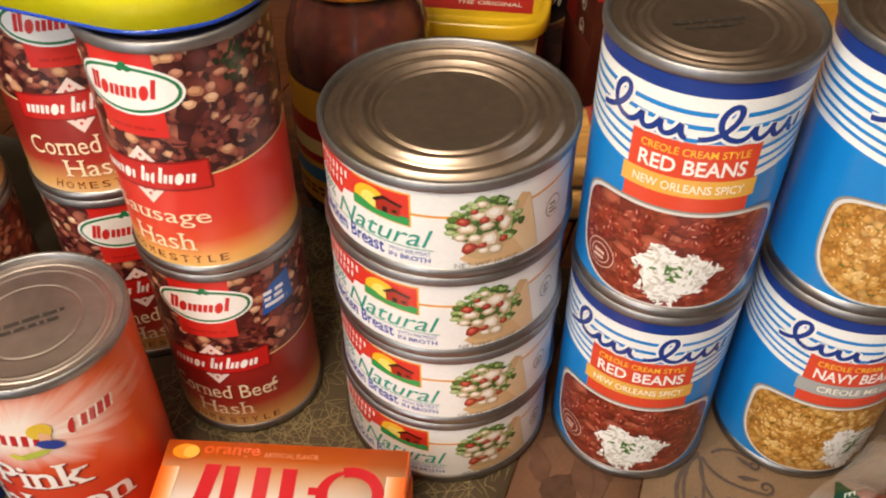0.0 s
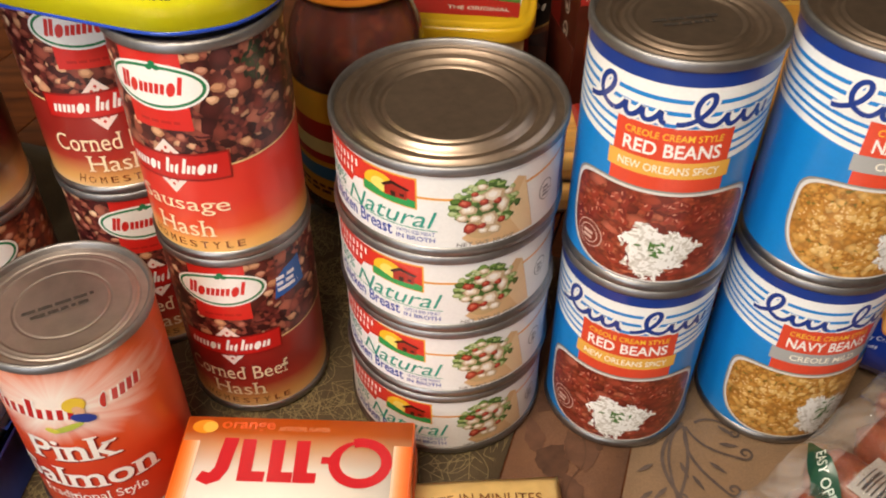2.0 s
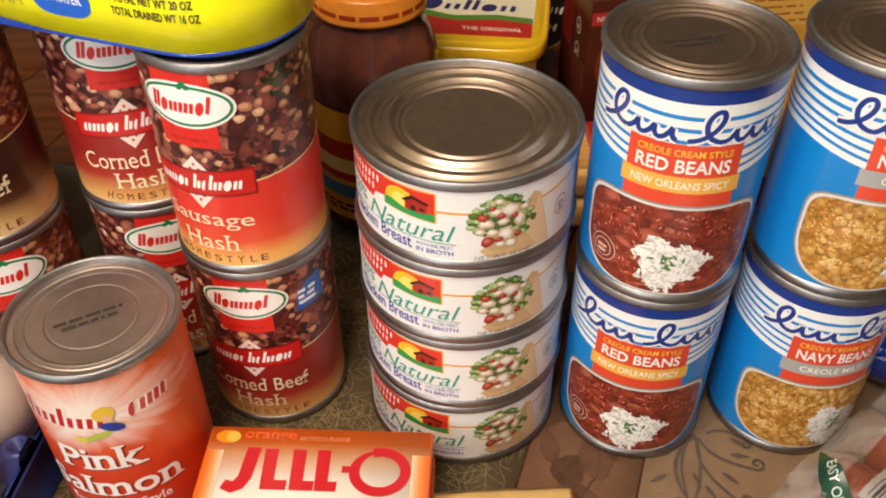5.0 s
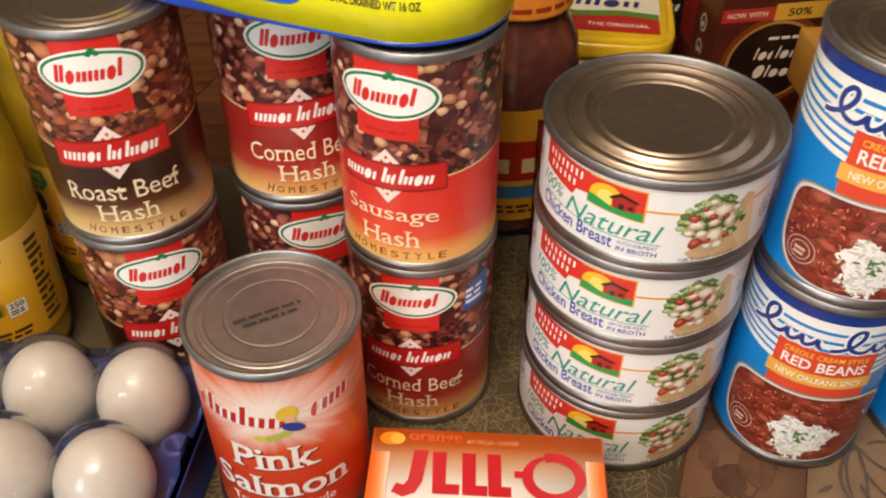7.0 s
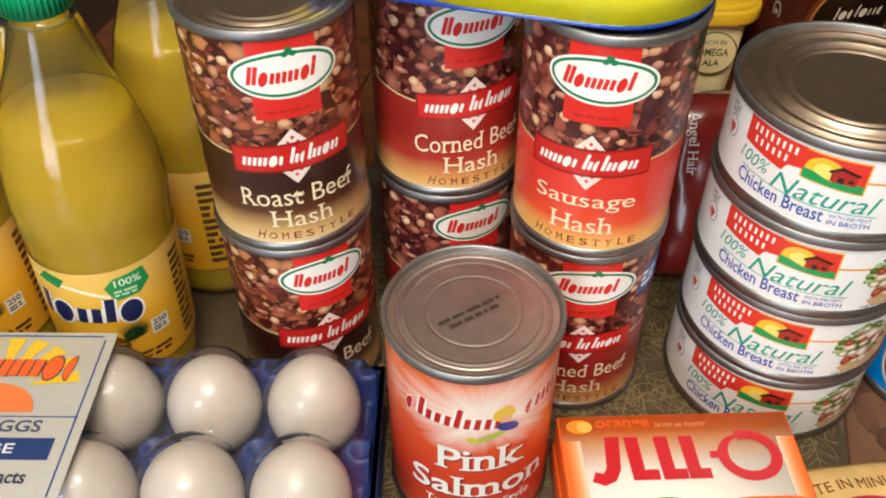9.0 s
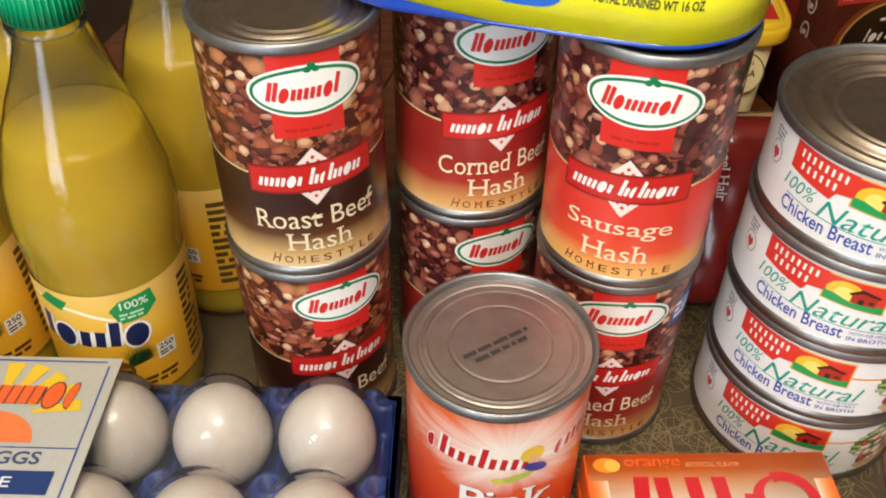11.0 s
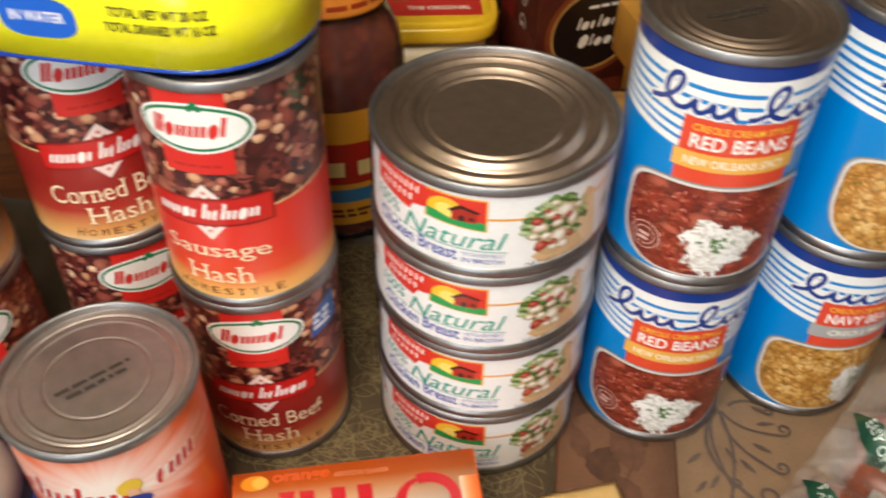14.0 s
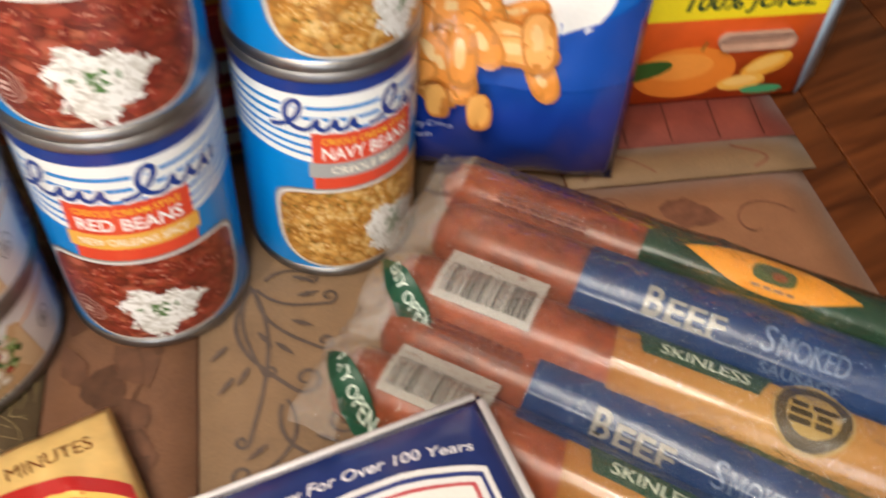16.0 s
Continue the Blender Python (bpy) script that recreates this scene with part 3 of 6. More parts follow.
def chicken_tin(m, turn):
    can, r = tin("chicken_tin", m, 0.0525, 0.0467, [(0.0440, 0.0021, 0.0023), (0.0385, -0.0012, 0.0012), (0.0350, 0.0024, 0.0025), (0.0295, -0.0012, 0.0013)], "shallow tin of chicken breast with white label", "chicken tins")
    place = wrapped(r, turn)
    edge = math.pi * r * 1000
    lab = printed("label", Art().rect(ink("eeedea"), -edge, 4.4, edge, 41.8), place, can, "white paper label")
    orange, red, green = ink("e8a13c"), ink("d8382a"), ink("2f9a50")
    line = Art().stroke(orange, [(u, 30.5 + 0.0016 * max(0, u - 20) ** 2) for u in np.linspace(0, 76, 30)], 1.1, 1.0)
    printed("orange_line", line, place, lab)
    pan = Art().poly(ink("f0b24a"), [(-25.2, 40.6), (0.7, 39.8), (0.7, 24.0), (-25.2, 26.2)], 1.8).poly(red, [(-54, 41.2), (-24.5, 40.4), (-24.5, 30.0), (-31, 29.0), (-33, 25.2), (-54, 28.6)], 1.9)
    pan.poly(red, [(-24.5, 39.8), (0, 39.1), (0, 24.8), (-24.5, 26.9)], 2.6)
    pan.oval(ink("f0c02c"), -16.5, 32.2, 7.6, 6.2, 3.4, 24).oval(ink("f6df70"), -16.5, 32.2, 4.0, 3.6, 4.2, 18)
    pan.poly(green, [(-24.5, 31.4), (-20, 31.0), (-13, 28.4), (-6, 30.0), (0, 28.4), (0, 24.8), (-24.5, 26.9)], 5.0)
    pan.poly(ink("a82a1e"), [(-13.5, 28.8), (-3.5, 28.2), (-3.5, 33.4), (-9, 35.4), (-13.5, 33.8)], 5.8)
    pan.poly(ink("3a1a14"), [(-15, 33.4), (-10.2, 36.6), (-2.2, 33.8), (-3.2, 32.9), (-9.8, 34.8), (-14, 32.6)], 6.6).rect(ink("3a1a14"), -10.6, 28.7, -8.4, 31.4, 6.6)
    pan.rect(ink("3a1a14"), -6.6, 29.5, -4.6, 31.0, 6.6)
    pan.marks(ink("f4efe6"), "TTnTTTT", -51, 35.0, -27.5, 39.8, 1.15, 2.9, 0.05, -0.03, 1.0).marks(ink("f4efe6"), "TnTTT", -49.5, 29.8, -31, 34.4, 1.15, 2.9, 0.05, -0.03, 1.0)
    printed("farm_panel", pan, place, lab, "red panel with a barn, sun and green hill")
    wr = Art().text(ink("2a9a86"), "100%", -55, 19.5, -38, 26, 2.0, 0.0, 0.3, -0.05).text(ink("2a9a86"), "Natural", -36, 15.2, 9, 24.2, 2.0, 0.0, 0.32, -0.01)
    wr.stroke(ink("2a9a86"), [(-52, 16.8), (-20, 14.4), (9, 13.6)], 0.4, 2.0)
    wr.text(ink("2f4aa8"), "Chicken Breast", -53, 8.8, -11, 15.8, 2.0, 0.012, 0.0, -0.035)
    wr.text(ink("5a6ab0"), "WITH RIB MEAT", -9, 10.6, 8, 12.6, 2.0).text(ink("2f4aa8"), "IN BROTH", -9, 7.2, 8, 9.6, 2.0, 0.012)
    wr.text(ink("6a6a68"), "NET WT 10 OZ", 17, 6.0, 42, 8.2, 12.0)
    printed("lettering", wr, place, lab, "green and blue lettering")
    rnd, food = random.Random(9), Art()
    food.poly(ink("d8b283"), [(19, 10), (24, 5.6), (53, 6.2), (47, 35), (43, 37), (30, 20)], 2.0).poly(ink("e4c79c"), [(39, 18), (46.5, 35), (53, 6.2), (46, 6.4)], 2.8)
    def lump(art, tones, u, v, a, b, k, n=9):
        turn_ = rnd.random() * 6.283
        rim = [(u + a * math.cos(turn_ + 6.283 * j / n) * rnd.uniform(0.72, 1.15), v + b * math.sin(turn_ + 6.283 * j / n) * rnd.uniform(0.72, 1.15)) for j in range(n)]
        for m, tone in enumerate(tones):
            f = 1 - 0.30 * m
            art.poly(ink(tone), [(u + (x - u) * f - 0.22 * m, v + (y - v) * f + 0.3 * m) for x, y in rim], k + 0.45 * m)
    food.oval(ink("48662c"), 29, 26, 11, 10.5, 3.0, 26, 2.2, 0.6).oval(ink("c8a878"), 28, 15, 8, 6, 3.1, 22)
    for i in range(150):
        a = rnd.random() * 6.283
        k = 0.35 + 0.7 * math.sqrt(rnd.random())
        u, v = 29 + 13.5 * math.cos(a) * k, 24 + 14 * math.sin(a) * k
        if v > 20 - 0.25 * (u - 20):
            lump(food, rnd.choice([("34501c", "587a34"), ("48682a", "7c9c4c"), ("5e8038", "a0b870"), ("2a4418", "4a6a2c"), ("86a058", "c0cc98")]), u, v, rnd.uniform(1.2, 3.0), rnd.uniform(0.9, 2.1), 3.3 + 0.008 * i, 9)
    for u, v, a, b in ((32, 31.0, 5.4, 4.2), (21.5, 25, 5.2, 2.9), (30.5, 18.5, 4.8, 5.0), (36.5, 25, 3.0, 4.4), (26, 30.5, 3.6, 2.4), (33, 12.8, 3.6, 3.4), (24.5, 20, 3.4, 2.5), (29, 25.2, 3.4, 2.4), (19, 20.5, 3.0, 2.2), (38.5, 31, 2.6, 2.2), (27, 36, 2.6, 1.8), (28, 13, 3.0, 2.2)):
        lump(food, ("c0a684", "e8dac4", "f6f0e6"), u, v, a, b, 5.2, 6)
    for u, v, a in ((20, 28.5, 2.0), (28, 28.5, 1.8), (22.5, 15.5, 2.7), (36, 17.5, 1.7), (34, 27.8, 1.5), (27.5, 16.0, 1.6), (24, 33, 1.3)):
        lump(food, ("8c2a1c", "b8402c", "d0705a"), u, v, a * 1.35, a * 1.1, 6.8, 8)
    printed("wrap_photo", food, place, lab, "printed photograph of a chicken and salad wrap")
    printed("round_seal", Art().oval(ink("8a8a88"), 61, 21, 4.6, 5.4, 1.6, 20).oval(ink("eeedea"), 61, 21, 4.1, 4.9, 2.4, 20).bars(ink("8a8a88"), 58.5, 18, 63.5, 24, 3, 6, 3.2), place, lab)
    seal = Art().oval(ink("8a8a88"), -66, 27, 4.6, 5.4, 1.6, 20).oval(ink("eeedea"), -66, 27, 4.1, 4.9, 2.4, 20)
    seal.poly(ink("c8484a"), [(-68.6, 27), (-67.3, 29.5), (-66, 28), (-64.7, 29.5), (-63.4, 27), (-66, 23)], 3.2)
    printed("heart_badge", seal.bars(ink("9a9aa2"), -70, 33, -62, 39, 3, 6, 1.6), place, lab, "small badge with a red heart")
    seal = Art().rect(ink("2b62b4"), 75, 6, 76, 40, 1.6).bars(ink("2b4a94"), 77, 8, 100, 39, 9, 14, 1.6)
    printed("small_print", seal, place, lab)
    return can


def salmon_tin(m, turn):
    can, r = tin("salmon_tin", m, 0.0396, 0.1176, [(0.0330, -0.0005, 0.0009), (0.0300, 0.0003, 0.0010), (0.0205, -0.0003, 0.0009)], "tin of pink salmon with orange label", "", plain("salmon_lid_steel", (0.50, 0.44, 0.40), 0.46, 1.0, 0.06, 160, 0.03))
    place = wrapped(r, turn)
    edge = math.pi * r * 1000
    lab = printed("label", Art().rect(burst("salmon_label", (0, -r, 0.090)), -edge, 4.8, edge, 113.2), place, can, "orange-red paper label with a pale burst")
    b = Art().marks(ink("c1211c"), "cTinTnn", -37, 83, 8, 98, 2.5, 3.6, 0.15, -0.05, 0.62, ink("f8f0e8"), 2.2).marks(ink("c1211c"), "cnn", 18, 84, 38, 98, 2.5, 3.6, 0.15, 0.12, 0.66, ink("f8f0e8"), 2.2)
    printed("brand_mark", b, place, lab, "red brand shape edged in white")
    mm = Art().oval(ink("e8c23c"), 9, 91, 5.0, 4.6, 6.0, 16, 2, 0.5).oval(ink("e8b48c"), 10, 87, 2.2, 3.4, 6.6, 12, 2, 0.4).oval(ink("2b3f94"), 11, 82, 5.5, 2.8, 7.0, 16, 2, -0.4).oval(ink("b8c04a"), 3, 76.5, 8, 1.8, 6.0, 16, 2, 0.35).oval(ink("d8d048"), -4, 75, 3.2, 1.6, 6.8, 12, 2, -0.4)
    printed("swoosh", mm, place, lab, "small yellow and blue plain emblem")
    w = ink("f6efe6")
    t = Art()
    for word, u0, v0, u1, v1 in (("Pink", -21, 52, 21, 68), ("Salmon", -33, 31, 35, 46.5)):
        printed("title_word", Art().text(ink("8c1c10"), word, u0 + 0.9, v0 - 0.9, u1 + 0.9, v1 - 0.9, 3.0, 0.016, 0, 0, 0, True).text(w, word, u0, v0, u1, v1, 4.0, 0.016, 0, 0, 0, True), place, lab, "white lettering with dark red shadow")
    t.text(w, "Traditional Style", -26, 19, 26, 27, 4.0, 0.0, 0, 0, 0, True)
    printed("subtitle", t, place, lab, "white lettering")
    return can


def at(x, y, z=0.0, turn=0.0):
    return pose(x, y, z, 0, 0, turn)


H, B, C = 0.1127, 0.1155, 0.0467
for k, t in enumerate((-10.2, -14.3, -13.6, -17.1)):
    chicken_tin(at(0.0018 + 0.0008 * (k % 2), 0.3000, C * k), t)
hash_tin("corned", at(-0.1041, 0.3157, 0), -8, True)
hash_tin("sausage", at(-0.1041, 0.3157, H), -21)
hash_tin("roast", at(-0.2476, 0.3341, 0), 21)
hash_tin("roast", at(-0.2476, 0.3341, H), 12)
hash_tin("corned", at(-0.1682, 0.3661, 0), 17)
hash_tin("corned", at(-0.1682, 0.3661, H), 13)
for z, t in ((0, -15), (B, -13)):
    c = bean_tin("red", at(0.0962, 0.2888, z), t)
stencil(c, B - 0.0031, 2, 10, 30)
for z, t in ((0, 2), (B, 8)):
    bean_tin("navy", at(0.1816, 0.2892, z), t)
p = salmon_tin(at(-0.1685, 0.2496), 0)
stencil(p, 0.1176 - 0.0031, 2, 27, 34)

# ---- room ----
WALL = plain("wall_paint", hexcol("978a72"), 0.7, 0, 0.04, 30, 0.05)
CEIL = plain("ceiling_paint", hexcol("aaa294"), 0.8, 0, 0.03, 30, 0.05)
FLOOR = plain("floor_wood", hexcol("5a3a24"), 0.4, 0, 0.15, 8, 0.05)


def slab(name, w, d, h, x, y, z, mat):
    return tagged(mesh_object(name, box(w, d, h, 0, (x, y, z)), mat, None, "", False), kind="structure")


slab("floor", 5.0, 5.4, 0.1, 0.1, 0.5, -0.85, FLOOR)
slab("ceiling", 5.0, 5.4, 0.1, 0.1, 0.5, 1.75, CEIL)
slab("wall_north", 5.0, 0.1, 2.5, 0.1, 3.15, -0.75, WALL)
slab("wall_west", 0.1, 5.2, 2.5, -2.35, 0.5, -0.75, WALL)
slab("wall_east", 0.1, 5.2, 2.5, 2.55, 0.5, -0.75, WALL)
south = tagged(new("wall_south"), kind="structure")
for w, h, x, z in ((0.6, 2.5, -2.1, -0.75), (3.4, 2.5, 0.8, -0.75), (0.9, 0.5, -1.35, -0.75), (0.9, 0.35, -1.35, 1.4)):
    part("wall_piece", box(w, 0.1, h, 0, (x, -2.15, z)), WALL, south, "", False)

# ---- table and patchwork tablecloth ----
def wood(name, a, b, scale=(3, 40, 40), rough=0.32):
    m, nodes, links, bs = tree(name)
    co, mp = nodes.new("ShaderNodeTexCoord"), nodes.new("ShaderNodeMapping")
    mp.inputs["Scale"].default_value = scale
    oi = nodes.new("ShaderNodeObjectInfo")
    ad = nodes.new("ShaderNodeVectorMath")
    links.new(co.outputs["Object"], ad.inputs[0])
    links.new(oi.outputs["Random"], ad.inputs[1])
    links.new(ad.outputs[0], mp.inputs["Vector"])
    n = nodes.new("ShaderNodeTexNoise")
    n.inputs["Scale"].default_value, n.inputs["Detail"].default_value, n.inputs["Distortion"].default_value = 2.2, 6, 0.8
    links.new(mp.outputs[0], n.inputs["Vector"])
    r = ramp(nodes, [(0.3, hexcol(a)), (0.7, hexcol(b))])
    links.new(n.outputs["Fac"], r.inputs[0])
    links.new(r.outputs[0], bs.inputs["Base Color"])
    bs.inputs["Roughness"].default_value = rough
    bump(nodes, links, bs, n.outputs["Fac"], 0.08)
    return m


TABLEWOOD = wood("table_wood", "46220f", "7c4522")
CA, CB = Vector((0.943, -0.333, 0)), Vector((0.333, 0.943, 0))
table = thing("dining_table", Matrix.Translation((0, 0, 0)), "dark brown plank dining table under a patchwork cloth", "table")
frame_rot = Matrix(((0.943, 0.333, 0, 0), (-0.333, 0.943, 0, 0), (0, 0, 1, 0), (0, 0, 0, 1)))
plank_w = 0.085
for i in range(14):
    bm = box(plank_w - 0.0012, 1.5, 0.028, 0.0009, (-0.62 + i * plank_w, 0.38, -0.0325))
    bm.transform(frame_rot)
    part("plank", bm, TABLEWOOD, table)
apron = box(1.05, 1.3, 0.07, 0.003, (-0.07, 0.38, -0.104))
apron.transform(frame_rot)
part("apron", apron, TABLEWOOD, table)
for a in (-0.58, 0.42):
    for b in (-0.25, 1.0):
        leg = box(0.07, 0.07, 0.645, 0.006, (a, b, -0.75))
        leg.transform(frame_rot)
        part("leg", leg, TABLEWOOD, table)


def weave(name, col, col2, scale=900):
    """Woven cloth: fine threads over slow colour changes."""
    m, nodes, links, bs = tree(name)
    co = nodes.new("ShaderNodeTexCoord")
    w = nodes.new("ShaderNodeTexWave")
    w.inputs["Scale"].default_value, w.inputs["Distortion"].default_value = scale, 2.0
    links.new(co.outputs["Object"], w.inputs["Vector"])
    n, n2 = noise_node(nodes, links, 35, 5), noise_node(nodes, links, 1400, 2)
    a = nodes.new("ShaderNodeMath")
    a.operation = "ADD"
    links.new(n.outputs["Fac"], a.inputs[0])
    links.new(n2.outputs["Fac"], a.inputs[1])
    h = nodes.new("ShaderNodeMath")
    h.operation, h.inputs[1].default_value = "MULTIPLY", 0.5
    links.new(a.outputs[0], h.inputs[0])
    r = ramp(nodes, [(0.36, hexcol(col)), (0.64, hexcol(col2))])
    links.new(h.outputs[0], r.inputs[0])
    links.new(r.outputs[0], bs.inputs["Base Color"])
    bs.inputs["Roughness"].default_value = 0.62
    bs.inputs["Sheen Weight"].default_value = 0.1
    bump(nodes, links, bs, n2.outputs["Fac"], 0.25, 0.0006)
    return m


GOLD, BROWN, BEIGE = weave("cloth_olive_gold", "41341f", "5a4a31"), weave("cloth_brown", "674630", "805a40"), weave("cloth_beige", "7a624a", "927658")
ROSE, MAROON = weave("cloth_rose_beige", "8a5e43", "9f7152"), weave("cloth_maroon", "6a2c24", "8a4234")
cloth = tagged(new("tablecloth"), "patchwork tablecloth printed with leaves and scrolls", "tablecloth")
rnd = random.Random(21)


def patch(name, mat, a0, a1, b0, b1, z, wave=0.0004):
    """One printed field of the cloth, gently uneven."""
    bm = bmesh.new()
    na, nb = max(2, int((a1 - a0) / 0.02)), max(2, int((b1 - b0) / 0.02))
    def at_(i, j):
        p = CA * (a0 + (a1 - a0) * i / na) + CB * (b0 + (b1 - b0) * j / nb)
        return (p.x, p.y, z + wave * noise.noise((p.x * 14, p.y * 14, 3)))
    top = [[bm.verts.new(at_(i, j)) for j in range(nb + 1)] for i in range(na + 1)]
    for i in range(na):
        for j in range(nb):
            bm.faces.new((top[i][j], top[i + 1][j], top[i + 1][j + 1], top[i][j + 1]))
    edge = [e for e in bm.edges if e.is_boundary]
    r = bmesh.ops.extrude_edge_only(bm, edges=edge)
    for v in r["geom"]:
        if isinstance(v, bmesh.types.BMVert):
            v.co.z -= 0.0012
    bmesh.ops.recalc_face_normals(bm, faces=bm.faces[:])
    return part(name, bm, mat, cloth)


ON = lambda a, b: (CA * a + CB * b)
def cloth_place(z):
    return lambda u, v, w: (ON(u / 1000, v / 1000).x, ON(u / 1000, v / 1000).y, z + 0.00055 + 0.00004 * w)


p_gold = patch("gold_patch", GOLD, -0.70, -0.052, -0.12, 0.405, -0.0018)
p_brown = patch("brown_patch", BROWN, -0.051, 0.0095, -0.12, 0.44, -0.0018)
p_beige = patch("beige_patch", BEIGE, 0.0105, 0.195, -0.12, 0.44, -0.0018)
p_rose = patch("rose_patch", ROSE, 0.196, 0.3255, -0.12, 0.3355, -0.0018)
p_rim = patch("light_strip", BEIGE, 0.196, 0.334, 0.3365, 0.362, -0.0006)
p_maroon = patch("maroon_patch", MAROON, 0.196, 0.334, 0.363, 0.46, -0.0006)

veins = Art()
pale = plain("gold_thread", hexcol("8c7b54"), 0.45, 0, 0.08, 600, 0.05)
for i in range(430):
    a, b, th, L = rnd.uniform(-330, -58), rnd.uniform(120, 385), rnd.random() * 6.283, rnd.uniform(18, 34)
    tip = lambda s, k: (a + math.cos(th) * s * L - math.sin(th) * k, b + math.sin(th) * s * L + math.cos(th) * k)
    veins.stroke(pale, [tip(s, 0.6 * math.sin(3 * s)) for s in np.linspace(0, 1, 6)], 0.42, 1)
    for s in (0.15, 0.35, 0.55, 0.75):
        for sd in (-1, 1):
            k = sd * L * 0.30 * math.sin(math.pi * (s * 0.8 + 0.15))
            veins.stroke(pale, [tip(s, 0), tip(s + 0.12, k * 0.6), tip(s + 0.2, k)], 0.3, 1)
    for sd in (-1, 1):
        veins.stroke(pale, [tip(s, sd * L * 0.32 * math.sin(math.pi * min(1, s))) for s in np.linspace(0, 1, 8)], 0.36, 1.5)
veins.bits = [bit for bit in veins.bits if max(q[0] for q in bit[1]) < -53]
printed("leaf_vein_print", veins, cloth_place(-0.0018), p_gold, "fine pale leaf veins", None)["kind"] = "stuff"

leaf = Art()
lb1, lb2 = plain("leaf_brown", hexcol("634330"), 0.6, 0, 0.2, 90, 0.1), plain("leaf_dark", hexcol("573a28"), 0.6, 0, 0.15, 200, 0.1)


def leaf_shape(art, mat, a, b, th, L, W, layer):
    pts = []
    for s in list(np.linspace(0, 1, 9)) + list(np.linspace(0.9, 0.1, 8)):
        k = len(pts) < 9
        w = W * math.sin(math.pi * s ** 0.75) * (1 if k else -1) * (1 + 0.12 * math.sin(19 * s))
        pts.append((a + math.cos(th) * s * L - math.sin(th) * w, b + math.sin(th) * s * L + math.cos(th) * w))
    art.poly(mat, pts, layer)


for i in range(34):
    leaf_shape(leaf, lb1 if i % 3 else lb2, rnd.uniform(-40, 0), rnd.uniform(150, 420), 1.57 + rnd.uniform(-0.9, 0.9) + (3.14 if i % 2 else 0), rnd.uniform(16, 30), rnd.uniform(4, 8), 1 + 0.3 * i)
for i in range(16):
    a, b = rnd.uniform(-44, 3), rnd.uniform(140, 420)
    leaf.stroke(lb2, [(a + 5 * math.sin(s * 3 + i), b + 34 * s) for s in np.linspace(0, 1, 14)], 0.8, 13 + 0.1 * i)
leaf.bits = [bit for bit in leaf.bits if max(q[0] for q in bit[1]) < 9 and min(q[0] for q in bit[1]) > -50.5]
printed("leaf_print", leaf, cloth_place(-0.0018), p_brown, "brown leaf print", None)["kind"] = "stuff"


def scroll(art, mat, a, b, th, size, turns, width, layer, sign=1):
    """A stem that runs out and curls up into a spiral."""
    line = []
    for s in np.linspace(0, 1, 46):
        r = size * (1 - s) ** 0.9 + 1.2
        ang = th + sign * turns * 6.283 * s ** 1.3
        line.append((a + r * math.cos(ang), b + r * math.sin(ang)))
    art.stroke(mat, line, width, layer, True)


sw = Art()
grey = plain("scroll_grey_brown", hexcol("5c4e46"), 0.6, 0, 0.12, 200, 0.1)

def tendril(art, mat, a0, b0, a1, b1, bulge, width, layer, curl=3.5):
    """A long tapering stem that leaves one point, bows and curls in at its tip."""
    da, db = a1 - a0, b1 - b0
    d = math.hypot(da, db)
    na, nb, sg = -db / d, da / d, math.copysign(1, bulge)
    line = [(a0 + da * q + na * bulge * math.sin(math.pi * q ** 0.8), b0 + db * q + nb * bulge * math.sin(math.pi * q ** 0.8)) for q in np.linspace(0, 1, 24)]
    th, r = math.atan2(line[-1][1] - line[-2][1], line[-1][0] - line[-2][0]), curl
    ca, cb = line[-1][0] + sg * r * math.sin(th), line[-1][1] - sg * r * math.cos(th)
    for q in np.linspace(0.05, 1, 22):
        ang, rr = th + sg * math.pi / 2 - sg * 7.5 * q, r * (1 - 0.8 * q)
        line.append((ca + rr * math.cos(ang), cb + rr * math.sin(ang)))
    art.stroke(mat, line, width, layer, True)


FAN = [(32, 296, 15, 262, 5, 1.6, 2.5), (32, 294, 15, 236, 9, 1.9, 3), (33, 294, 18, 206, 12, 2.1, 5), (33, 294, 30, 214, 8, 1.7, 3), (34, 294, 37, 246, -6, 1.5, 3), (34, 292, 50, 236, -14, 2.0, 7),
       (36, 292, 62, 256, -7, 1.7, 4), (36, 292, 68, 280, -5, 1.5, 4), (40, 296, 62, 298, 4, 1.4, 3), (46, 232, 30, 196, 9, 1.6, 5), (44, 230, 66, 200, -9, 1.7, 6), (100, 250, 70, 214, 9, 1.7, 6), (100, 250, 128, 214, -9, 1.7, 6), (120, 300, 96, 258, 8, 1.6, 5), (150, 262, 176, 222, -8, 1.6, 6)]
for i, (a, b, c_, d_, bulge, wd, curl) in enumerate(FAN):
    tendril(sw, grey, a, b, c_, d_, bulge, wd, 1 + i, curl)
    leaf_shape(sw, grey, a + (c_ - a) * 0.55, b + (d_ - b) * 0.55, math.atan2(d_ - b, c_ - a) - math.copysign(0.5, bulge), 11, 1.2, 20 + i)
sw.bits = [bit for bit in sw.bits if min(q[0] for q in bit[1]) > 11.5 and max(q[0] for q in bit[1]) < 194]
printed("scroll_print", sw, cloth_place(-0.0018), p_beige, "grey-brown scroll print", None)["kind"] = "stuff"

